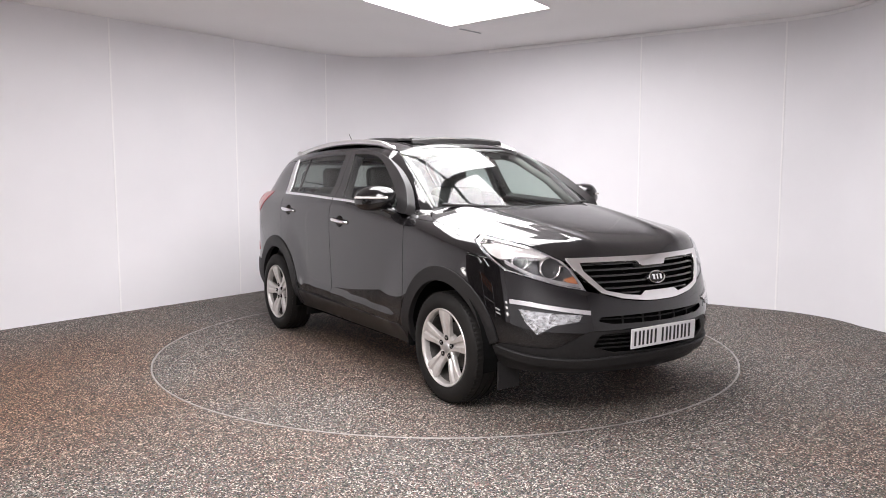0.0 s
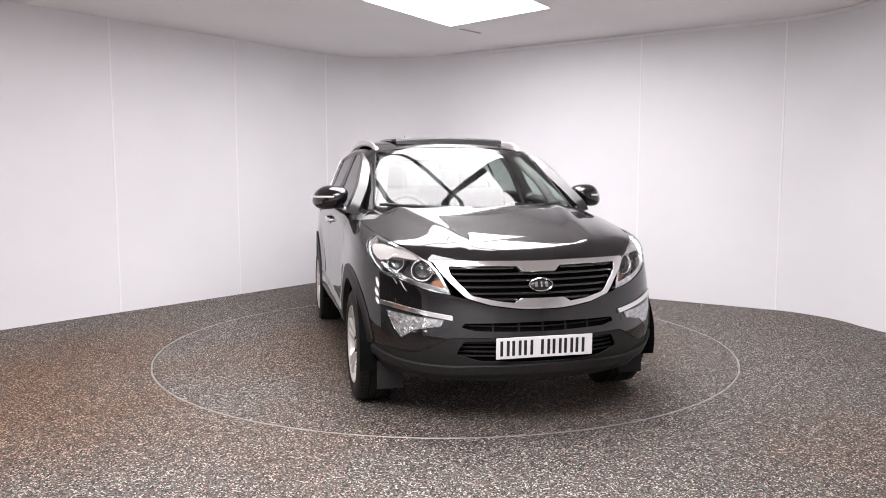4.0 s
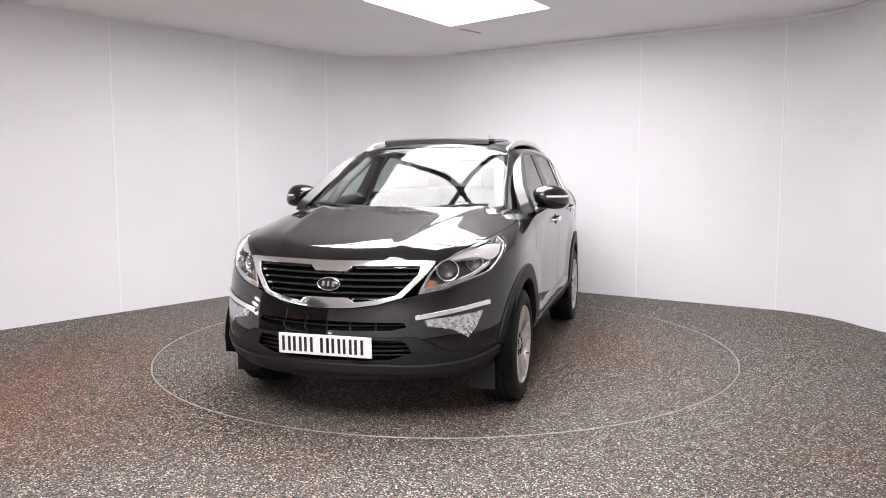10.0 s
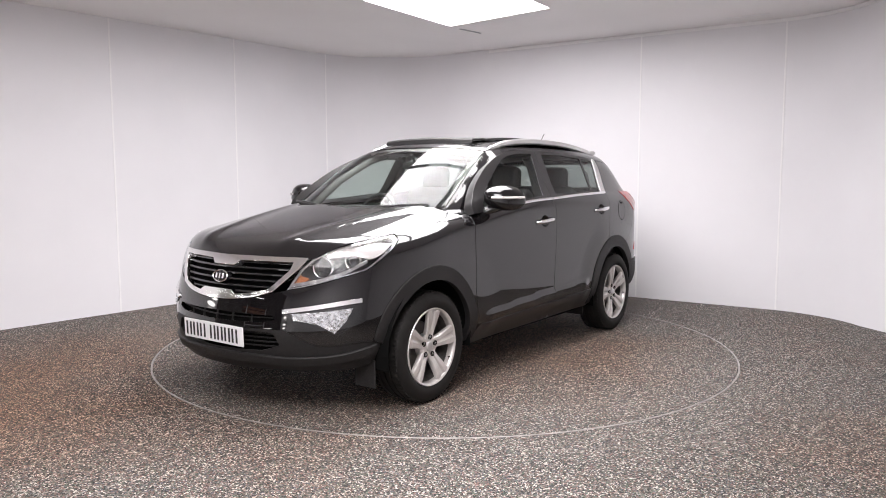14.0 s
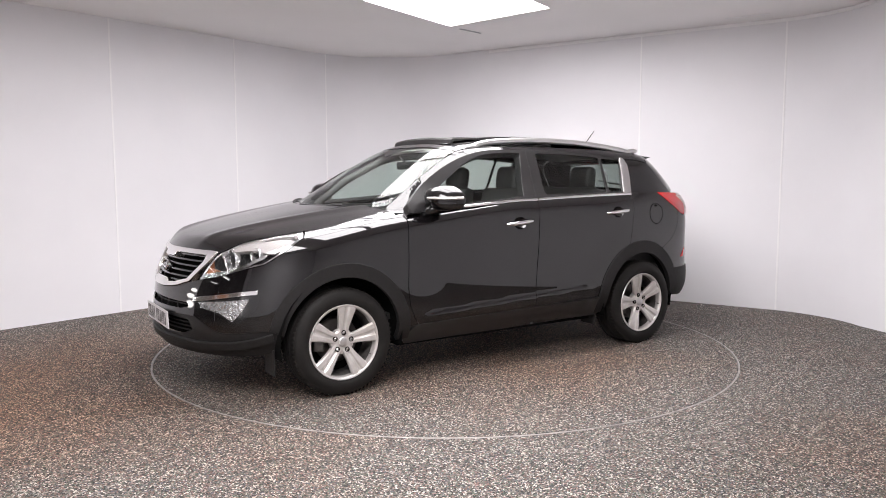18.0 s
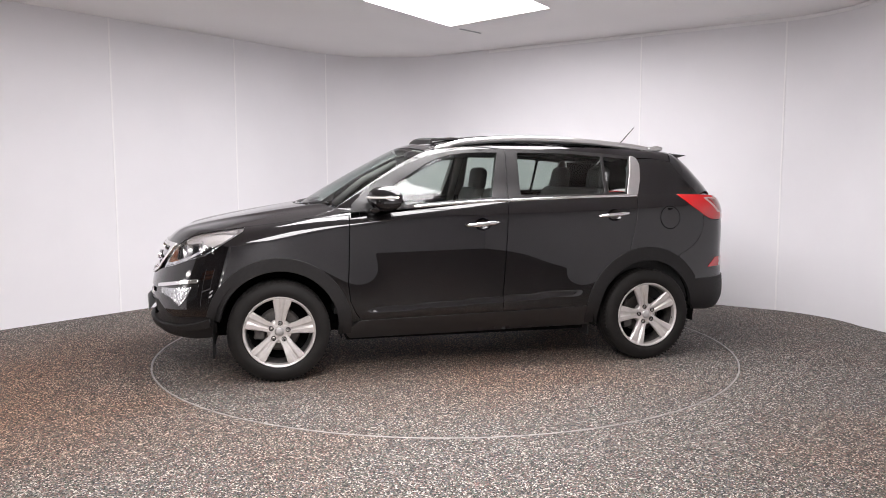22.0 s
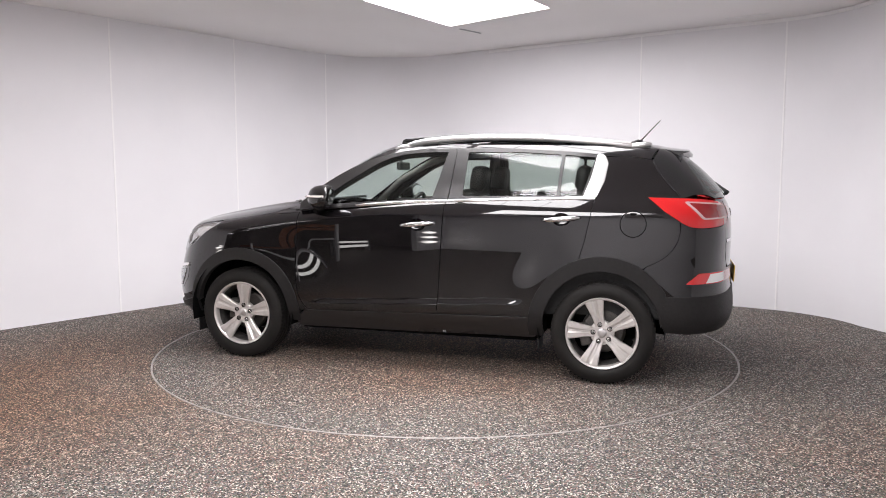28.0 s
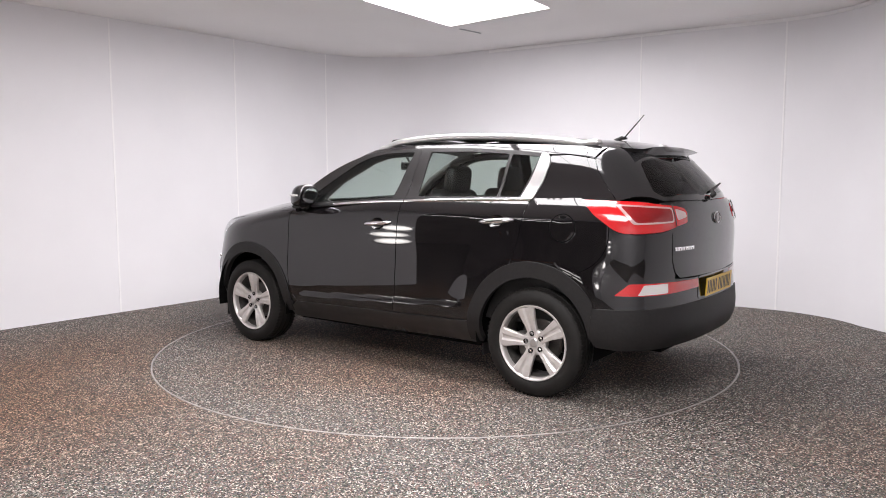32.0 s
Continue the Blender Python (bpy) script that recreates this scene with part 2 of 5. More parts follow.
def room_outline():
    """The inner face of the room on plan: two straight back walls, rounded corners, side walls that run past the camera."""
    pts = [Vector((-4.15, -1.95)), Vector((-4.13, 0.03))]
    pts += [Vector((-4.10, 0.21)), Vector((-4.02, 0.38)), Vector((-3.897, 0.547)), Vector((-2.797, 1.934))]
    # rounded back corner between the two straight walls
    p, q = Vector((-2.797, 1.934)), Vector((3.236, 1.523))
    det = DL.x * DR.y - DL.y * DR.x
    corner = p + DL * (((q.x - p.x) * DR.y - (q.y - p.y) * DR.x) / det)
    half = math.acos(max(-1, min(1, -DL.dot(DR)))) / 2
    r = 1.27
    inner = (DR - DL).normalized()
    mid = corner + inner * (r / math.sin(half))
    a0 = math.atan2(DL.x, -DL.y)
    a1 = math.atan2(DR.x, -DR.y)
    a1 += 2 * math.pi if a1 > a0 + math.pi else 0
    n = 16
    for i in range(n + 1):
        a = a0 + (a1 - a0) * i / n
        pts.append(mid + Vector((math.cos(a), math.sin(a))) * r)
    pts.append(Vector((1.4, q.y + (q.x - 1.4) * 0.6666)))
    # softer corner to the side wall
    r = 1.09
    mid = q + Vector((DR.y, -DR.x)) * r
    for i in range(9):
        a = math.atan2(DR.x, -DR.y) - radians(54) * i / 8
        pts.append(mid + Vector((math.cos(a), math.sin(a))) * r)
    pts += [Vector((3.93, -0.19)), Vector((3.95, -7.2))]
    return pts


OUT = room_outline()
wall_len = [0.0]
for p, q in zip(OUT, OUT[1:]):
    wall_len.append(wall_len[-1] + (q - p).length)


def along(s):
    i = max(0, min(len(OUT) - 2, int(np.searchsorted(wall_len, s)) - 1))
    f = (s - wall_len[i]) / (wall_len[i + 1] - wall_len[i])
    return OUT[i].lerp(OUT[i + 1], f), (OUT[i + 1] - OUT[i]).normalized()


def wall_mesh(bm, line, z0, z1, thick):
    """An upright sheet with thickness along a line on plan; its inner face is the line itself."""
    rows = []
    for i, p in enumerate(line):
        d = (line[min(i + 1, len(line) - 1)] - line[max(i - 1, 0)]).normalized()
        o = Vector((-d.y, d.x)) * thick
        rows.append([bm.verts.new((p.x, p.y, z0)), bm.verts.new((p.x, p.y, z1)), bm.verts.new((p.x + o.x, p.y + o.y, z1)), bm.verts.new((p.x + o.x, p.y + o.y, z0))])
    for a, b in zip(rows, rows[1:]):
        for k in range(4):
            bm.faces.new((a[k], b[k], b[(k + 1) % 4], a[(k + 1) % 4]))
    bm.faces.new(rows[0])
    bm.faces.new(rows[-1][::-1])
    return flip_out(bm)


wall = part("wall_north", wall_mesh(bmesh.new(), OUT, 0.0, H + 0.02, 0.12), WALL, None, smooth=False)
for f in wall.data.polygons:
    f.use_smooth = abs(f.normal.z) < 0.5
wall.data.set_sharp_from_angle(angle=radians(40))
tagged(wall, "white smooth wall panels with rounded corners", kind="structure")


def nearest_s(px, py):
    best = min(((along(s)[0] - Vector((px, py))).length, s) for s in np.linspace(0.01, wall_len[-1] - 0.01, 3000))
    return best[1]


# thin joint strips between the wall panels
for px, py in ((-3.232, 1.394), (-2.335, 2.52), (-1.465, 3.56), (2.118, 2.27), (3.31, 1.46)):
    s = nearest_s(px, py)
    p, d = along(s)
    bm = bmesh.new()
    m = Matrix.Translation((p.x, p.y, 0)) @ Matrix.Rotation(math.atan2(d.y, d.x), 4, "Z")
    block(bm, -0.008, 0.008, -0.004, 0.004, 0.004, H - 0.004, m, 0.0015)
    tagged(part("trim", bm, SEAM), "thin white joint strip between wall panels", kind="structure")

# a slim cover strip where the right-hand wall meets the ceiling
s0, s1 = nearest_s(0.6, 3.4), nearest_s(3.85, 0.4)
bm = bmesh.new()
wall_mesh(bm, [along(s)[0] - Vector((-along(s)[1].y, along(s)[1].x)) * 0.012 for s in np.linspace(s0, s1, 40)], H - 0.035, H - 0.004, 0.0115)
tagged(part("trim", bm, SEAM), "slim white cover strip under the ceiling", kind="structure")

# the wall behind the camera; the side beside it stands open to a dark workshop
bm = bmesh.new()
block(bm, -4.15, 3.95, -7.32, -7.2, 0, H)
tagged(part("wall_south", bm, WALL), "plain white wall beside the workshop opening", kind="structure")
bm = bmesh.new()
block(bm, -11.1, -11.0, -7.3, 1.6, 0, 3.9)
block(bm, -11.0, -4.3, 1.5, 1.6, 0, 3.9)
block(bm, -11.0, -4.16, -7.32, -7.2, 0, 3.9)
block(bm, -11.1, -4.2, -7.3, 1.6, 3.9, 4.0)
tagged(part("wall_workshop", bm, GARAGE), "grey workshop walls beyond the opening", kind="structure")
bm = bmesh.new()
wall_mesh(bm, [Vector((-4.15, -6.4)), Vector((-4.15, -1.95))], 2.6, 3.95, 0.1)
tagged(part("lintel", bm, WALL), "white lintel over the workshop opening", kind="structure")
bm = bmesh.new()
wall_mesh(bm, [Vector((-4.15, -7.2)), Vector((-4.15, -6.4))], 0.0, 3.95, 0.1)
tagged(part("wall_west", bm, WALL), "white wall pier beside the workshop opening", kind="structure")
# workshop: strip lights, bright panes, a rust-brown shelf front
for lx, ly, lr in ((-5.6, -1.6, 90), (-5.6, -4.4, 90), (-7.6, -3.0, 90), (-7.6, -6.0, 90), (-9.4, -1.8, 90), (-9.4, -5.0, 90)):
    lamp = tagged(new("strip_light"), "white fluorescent strip light under the workshop roof", "strip light", "workshop strip lights")
    lamp.matrix_basis = pose(lx, ly, 2.9, 0, 0, lr)
    bm = bmesh.new()
    block(bm, -0.75, 0.75, -0.06, 0.06, 0.0, 0.06, None, 0.008)
    part("housing", bm, SEAM, lamp)
    for y in (-0.03, 0.03):
        bm = bmesh.new()
        tube(bm, [(-0.72, y, -0.015), (0.72, y, -0.015)], 0.014, 10)
        part("tube", bm, TUBE, lamp, "glowing white tube")
    for x in (-0.5, 0.5):
        bm = bmesh.new()
        tube(bm, [(x, 0, 0.05), (x, 0, 1.0)], 0.006, 6)
        part("hanger", bm, BAR, lamp)


def wall_light(x, y, z, turn, wide):
    """A low oblong bulkhead light on the wall beside the opening."""
    thing = tagged(new("bulkhead_light"), "white oblong bulkhead light low on the wall", "wall light", "bulkhead lights")
    thing.matrix_basis = pose(x, y, z, 0, 0, turn)
    for name, m, g, d in (("housing", SEAM, 0.02, 0.03), ("diffuser", DAYLIGHT, 0.0, 0.05)):
        bm = bmesh.new()
        revolve(bm, [(0.001, d), (0.7, d), (0.9, d * 0.8), (1.0, 0.004)], "x", 40)
        bmesh.ops.transform(bm, matrix=Matrix.Diagonal((1, wide + g, 0.085 + g, 1)), verts=bm.verts)
        part(name, flip_out(bm), m, thing, smooth=True)


for y, z, wide in ((-1.66, 0.60, 0.24), (-1.62, 0.80, 0.26), (-1.72, 1.02, 0.20)):
    wall_light(-4.149, y, z, 0, wide)
for y, z, wide in ((-6.72, 0.34, 0.25), (-6.72, 0.62, 0.27), (-6.72, 0.92, 0.22)):
    wall_light(-4.149, y, z, 0, wide)
shelf = tagged(new("shelf_front"), "rust-brown shelf front in the workshop", "shelf")
shelf.matrix_basis = pose(-4.9, -4.3, 0, 0, 0, -90)
for z in (0.98, 1.14):
    bm = bmesh.new()
    block(bm, -0.72, 0.72, -0.2, 0.3, z - 0.06, z + 0.06, None, 0.01)
    part("board", bm, RUST, shelf)
for x in (-0.68, 0.68):
    bm = bmesh.new()
    block(bm, x - 0.025, x + 0.025, 0.31, 0.35, 0, 1.25, None, 0.005)
    part("post", bm, SEAM, shelf, "white shelf post")
bm = bmesh.new()
block(bm, -0.65, 0.65, 0.27, 0.31, 0.47, 0.52, None, 0.005)
part("rail", bm, SEAM, shelf, "white shelf rail")
box = tagged(new("inspection_light"), "low white inspection light with two lit bars", "inspection light")
box.matrix_basis = pose(-4.9, -5.65, 0, 0, 0, -90)
for z in (0.12, 0.28):
    bm = bmesh.new()
    block(bm, -0.4, 0.4, 0.0, 0.04, z, z + 0.07, None, 0.008)
    part("lit_bar", bm, LITBAR, box, "glowing bar")
for x in (-0.42, 0.42):
    bm = bmesh.new()
    block(bm, x - 0.02, x + 0.02, -0.03, 0.05, 0, 0.42, None, 0.004)
    part("post", bm, BAR, box)

# ceiling with the lit skylight set into it, plus an added fill panel
CO = Vector((0.058, 1.860))
E1 = Vector((0.733, -0.680))
E2 = Vector((-0.552, -0.834))
# the third panel is unseen, added over the camera as frontal fill light
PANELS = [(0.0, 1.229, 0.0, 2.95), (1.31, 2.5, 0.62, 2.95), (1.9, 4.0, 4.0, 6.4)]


def ceil_pt(s, l, z):
    p = CO + E1 * s + E2 * l
    return (p.x, p.y, z)


def ring_fill(name, outer, holes, z, up, material, label):
    """A flat sheet with holes, by constrained triangulation."""
    from mathutils import geometry
    loops = [outer] + holes
    vs, es = [], []
    for lp in loops:
        b = len(vs)
        vs += [Vector(p) for p in lp]
        es += [(b + i, b + (i + 1) % len(lp)) for i in range(len(lp))]
    rv, _, rf, *_ = geometry.delaunay_2d_cdt(vs, es, [], 0, 1e-6)

    def inside(p, lp):
        c = False
        for i in range(len(lp)):
            a, b = lp[i], lp[i - 1]
            if (a[1] > p.y) != (b[1] > p.y) and p.x < (b[0] - a[0]) * (p.y - a[1]) / (b[1] - a[1]) + a[0]:
                c = not c
        return c
    bm = bmesh.new()
    bv = [bm.verts.new((p.x, p.y, z)) for p in rv]
    for f in rf:
        c = sum((rv[i] for i in f), Vector((0, 0))) / len(f)
        if sum(inside(c, lp) for lp in loops) % 2:
            fc = bm.faces.new([bv[i] for i in f])
            fc.normal_update()
            if (fc.normal.z > 0) != up:
                fc.normal_flip()
    return tagged(part(name, bm, material), label, kind="structure")


holes = [[ceil_pt(s, l, 0)[:2] for s, l in ((a, c), (b, c), (b, d), (a, d))] for a, b, c, d in PANELS]
ring_fill("ceiling", [(-4.2, -7.3), (6, -7.3), (6, 6), (-6, 6), (-6, 1.6), (-4.2, 1.6)], holes, H, False, CEIL, "smooth white plaster ceiling")
bm = bmesh.new()
block(bm, -4.2, 6, -7.3, 6, H + 0.35, H + 0.42)
tagged(part("ceiling", bm, CEIL), "boarding over the skylight wells", kind="structure")
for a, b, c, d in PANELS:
    well = tagged(new("skylight"), "bright white rectangular skylight or added fill panel set into the ceiling", "skylight", "ceiling skylights")
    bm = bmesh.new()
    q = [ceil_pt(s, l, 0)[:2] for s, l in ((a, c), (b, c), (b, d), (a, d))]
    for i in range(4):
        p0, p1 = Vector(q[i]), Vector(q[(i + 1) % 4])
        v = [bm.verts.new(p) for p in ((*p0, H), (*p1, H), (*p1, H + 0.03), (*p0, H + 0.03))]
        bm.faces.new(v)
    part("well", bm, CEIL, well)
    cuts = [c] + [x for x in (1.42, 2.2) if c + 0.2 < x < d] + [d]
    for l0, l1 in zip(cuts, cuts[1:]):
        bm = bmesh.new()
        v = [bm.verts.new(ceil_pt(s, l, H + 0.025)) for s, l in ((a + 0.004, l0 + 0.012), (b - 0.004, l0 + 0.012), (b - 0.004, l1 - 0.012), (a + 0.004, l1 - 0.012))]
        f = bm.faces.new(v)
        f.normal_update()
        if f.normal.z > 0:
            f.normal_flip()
        part("pane", bm, GLOW if c < 3 else FILLGLOW, well)
        if l1 < d - 0.1:
            bm = bmesh.new()
            m = Matrix.Translation(ceil_pt((a + b) / 2, l1, H + 0.012)) @ Matrix.Rotation(math.atan2(E1.y, E1.x), 4, "Z")
            block(bm, -(b - a) / 2, (b - a) / 2, -0.028, 0.028, -0.012, 0.010, m)
            part("glazing_bar", bm, BAR, well)
    # fine ribs of the translucent sheet
    for k in range(1, 3):
        s = a + (b - a) * k / 3
        bm = bmesh.new()
        m = Matrix.Translation(ceil_pt(s, (c + d) / 2, H + 0.019)) @ Matrix.Rotation(math.atan2(E2.y, E2.x), 4, "Z")
        block(bm, -(d - c) / 2 + 0.02, (d - c) / 2 - 0.02, -0.0035, 0.0035, -0.004, 0.003, m)
        part("rib", bm, BAR, well)

# small hatch joints in the ceiling
for (x0, y0), (x1, y1) in (((0.16, 1.974), (0.384, 2.214)), ((2.723, 1.491), (3.062, 1.274))):
    bm = bmesh.new()
    m = Matrix.Translation(((x0 + x1) / 2, (y0 + y1) / 2, H)) @ Matrix.Rotation(math.atan2(y1 - y0, x1 - x0), 4, "Z")
    block(bm, -math.hypot(x1 - x0, y1 - y0) / 2, math.hypot(x1 - x0, y1 - y0) / 2, -0.008, 0.008, -0.006, -0.001, m)
    tagged(part("trim", bm, BAR if x0 < 1 else SEAM), "narrow joint in the ceiling boards", kind="structure")

# floor with the round cut for the turntable
R0 = 2.220
circ = lambda r, n=180: [(r * math.cos(2 * math.pi * i / n), r * math.sin(2 * math.pi * i / n)) for i in range(n)]
ring_fill("floor", [(-11, -7.3), (6, -7.3), (6, 6), (-11, 6)], [circ(R0 + 0.011)], 0.0, True, FLOOR, "speckled stone-chip resin floor with brown wear")
bm = bmesh.new()
revolve(bm, [(R0 + 0.009, -0.03), (R0 + 0.009, 0.0), (R0 + 0.007, 0.002), (R0 - 0.002, 0.002), (R0 - 0.004, 0.0), (R0 - 0.004, -0.03)], "z", 180)
turntable = new("turntable")
part("edge_ring", flip_out(bm), RING, turntable, "thin pale metal ring")
bm = bmesh.new()
vs = [bm.verts.new((x, y, 0.0)) for x, y in circ(R0 - 0.008)]
bm.faces.new(vs)
lo = [bm.verts.new((x, y, -0.04)) for x, y in circ(R0 - 0.008)]
for i in range(len(vs)):
    bm.faces.new((vs[i], lo[i], lo[(i + 1) % len(vs)], vs[(i + 1) % len(vs)]))
part("platform", bm, TABLE, turntable)
tagged(turntable, "round speckled turntable flush with the floor", "turntable")


# ---------------------------------------------------------------- the car's form
# x forward, y to the car's left, z up. Panels are laid on two smooth implicit forms: the lower body and the cabin.
from mathutils import geometry


def spline(xs, ys):
    """Natural cubic through the knots, straight beyond them."""
    xs, ys = np.array(xs, float), np.array(ys, float)
    n = len(xs)
    h = np.diff(xs)
    A, r = np.eye(n), np.zeros(n)
    for i in range(1, n - 1):
        A[i, i - 1], A[i, i], A[i, i + 1] = h[i - 1], 2 * (h[i - 1] + h[i]), h[i]
        r[i] = 6 * ((ys[i + 1] - ys[i]) / h[i] - (ys[i] - ys[i - 1]) / h[i - 1])
    m2 = np.linalg.solve(A, r)

    def f(x):
        x = np.asarray(x, float)
        c = np.clip(x, xs[0], xs[-1])
        i = np.clip(np.searchsorted(xs, c) - 1, 0, n - 2)
        a, b, hh = xs[i + 1] - c, c - xs[i], h[i]
        y = (m2[i] * a**3 + m2[i + 1] * b**3) / (6 * hh) + (ys[i] / hh - m2[i] * hh / 6) * a + (ys[i + 1] / hh - m2[i + 1] * hh / 6) * b
        return y + np.where(x < xs[0], (x - xs[0]) * (ys[1] - ys[0]) / h[0], 0) + np.where(x > xs[-1], (x - xs[-1]) * (ys[-1] - ys[-2]) / h[-1], 0)
    return f


side_w = spline((0.10, 0.25, 0.33, 0.42, 0.47, 0.53, 0.62, 0.78, 0.92, 1.02, 1.08, 1.12, 1.15, 1.19, 1.24), (0.70, 0.800, 0.848, 0.879, 0.885, 0.8868, 0.8873, 0.8885, 0.889, 0.8845, 0.878, 0.868, 0.856, 0.836, 0.808))
nose_x = spline((0.10, 0.2, 0.27, 0.36, 0.46, 0.56, 0.66, 0.76, 0.85, 0.92, 1.0, 1.15), (1.98, 2.11, 2.175, 2.205, 2.215, 2.205, 2.185, 2.15, 2.11, 2.07, 2.02, 1.9))
tail_x = spline((0.15, 0.24, 0.31, 0.38, 0.45, 0.55, 0.66, 0.8, 0.95, 1.08, 1.16, 1.24), (-1.87, -2.02, -2.12, -2.17, -2.185, -2.18, -2.17, -2.165, -2.168, -2.155, -2.13, -2.075))
hood_z = spline((0.8, 1.09, 1.3, 1.54, 1.77, 1.95, 2.06, 2.13, 2.2), (1.185, 1.150, 1.115, 1.072, 1.026, 0.978, 0.93, 0.885, 0.82))
roof_z = spline((-2.2, -2.15, -2.12, -2.04, -1.9, -1.82, -1.72, -1.5, -1.2, -0.8, -0.4, 0.0, 0.2, 0.34, 0.46, 0.6, 0.835, 1.02, 1.1, 1.3), (1.0, 1.17, 1.225, 1.315, 1.43, 1.49, 1.535, 1.570, 1.594, 1.614, 1.622, 1.612, 1.595, 1.565, 1.5135, 1.441, 1.3117, 1.2025, 1.152, 1.03))
cabin_w = spline((1.0, 1.1, 1.2, 1.33, 1.48, 1.56, 1.64), (0.893, 0.864, 0.830, 0.777, 0.706, 0.664, 0.615))
crown_c = spline((-2.2, -1.4, 0.0, 0.26, 0.65, 0.9, 1.04, 1.3), (0.03, 0.042, 0.040, 0.068, 0.080, 0.092, 0.092, 0.08))
cabin_tail = spline((1.0, 1.17, 1.22, 1.31, 1.43, 1.5, 1.56), (-2.18, -2.14, -2.12, -2.055, -1.95, -1.90, -1.87))


def smax(a, b, k):
    h = np.maximum(k - np.abs(a - b), 0) / k
    return np.maximum(a, b) + h * h * k * 0.25


def low_form(p):
    x, y, z = p[..., 0], np.abs(p[..., 1]), p[..., 2]
    ledge = 0.47 - 0.048 * x
    span = np.clip((0.80 - np.abs(x + 0.02)) / 0.12, 0, 1)
    rise = np.clip((ledge + 0.018 - z) / 0.036, 0, 1)
    w = side_w(z) + 0.019 * rise * rise * (3 - 2 * rise) * span * span * (3 - 2 * span) * np.clip((z - 0.30) / 0.1, 0, 1)
    for xc, far, fade in ((1.315, 0.80, 0.35), (-1.32, 0.72, 0.26)):
        f = np.clip((far - np.sqrt((x - xc) ** 2 + (z - 0.34) ** 2)) / fade, 0, 1)
        w = w + 0.016 * f * f * (3 - 2 * f) * np.clip((1.02 - z) / 0.2, 0, 1)
    front = np.maximum(x - 1.0, 0) / (nose_x(z) - 1.0)
    back = np.maximum(-1.15 - x, 0) / (-1.15 - tail_x(z))
    fy = y / w
    s_f = np.where(x > 0, front**4 + np.maximum(fy, 1e-6)**1.9, back**9 + np.maximum(fy, 1e-6)**2.2)
    side = 0.42 * (s_f - 1)
    ridge = 0.010 * np.exp(-((y - (0.33 + 0.22 * (2.05 - np.clip(x, 1, 2.1)))) / 0.05) ** 2)
    top = z - (hood_z(x) - 0.084 * (y / 0.8) ** 3.5 + ridge)
    return smax(side, np.where(x > -0.6, top, -1.0), 0.07)


def cabin_form(p):
    x, y, z = p[..., 0], np.abs(p[..., 1]), p[..., 2]
    back = np.maximum(-1.2 - x, 0) / (-1.2 - cabin_tail(z))
    w = cabin_w(z)
    s_f = back**6 + np.maximum(y / w, 1e-6)**2.0
    side = 0.40 * (s_f - 1)
    edge = np.interp(x, (0.2, 0.285, 0.46, 0.62, 0.76, 0.90, 1.04), (0.62, 0.600, 0.638, 0.666, 0.684, 0.692, 0.700))
    drop = (0.16 * np.clip((x - 0.10) / 0.3, 0, 1) + 0.04 * np.clip((x - 0.5) / 0.4, 0, 1)) * (np.maximum(y - edge, 0) ** 2 / (np.maximum(y - edge, 0) + 0.03) / 0.1)
    top = (z - (roof_z(x) - crown_c(x) * (np.where(x > 0.15, np.minimum(y, edge + 0.02), y) / 0.6) ** 2.5 - drop)) * 0.85
    return smax(side, top, 0.11 - 0.075 * np.clip((x - 0.1) / 0.3, 0, 1))


def flank_form(p):
    """The cabin's upright flank alone, for the doors' window frames and glass."""
    back = np.maximum(-1.2 - p[..., 0], 0) / (-1.2 - cabin_tail(p[..., 2]))
    return 0.40 * (back**6 + np.maximum(np.abs(p[..., 1]) / cabin_w(p[..., 2]), 1e-6)**2.0 - 1)


def normals_of(form, p):
    e = 0.003
    g = np.stack([form(p + np.eye(3)[i] * e) - form(p - np.eye(3)[i] * e) for i in range(3)], -1)
    return g / np.maximum(np.linalg.norm(g, axis=-1, keepdims=True), 1e-9)


def cast(form, o, d, reach):
    """First meeting of the form with rays from outside."""
    n = 90
    ts = np.linspace(0, reach, n)
    hit = np.full(len(o), np.nan)
    prev = form(o)
    lo, hi = np.zeros(len(o)), np.full(len(o), reach)
    found = np.zeros(len(o), bool)
    for a, b in zip(ts, ts[1:]):
        v = form(o + d * b)
        new_hit = (~found) & (v < 0)
        lo[new_hit], hi[new_hit] = a, b
        found |= new_hit
    for _ in range(26):
        m = (lo + hi) / 2
        inside = form(o + d * m[:, None]) < 0
        hi, lo = np.where(inside, m, hi), np.where(inside, lo, m)
    return o + d * hi[:, None], found


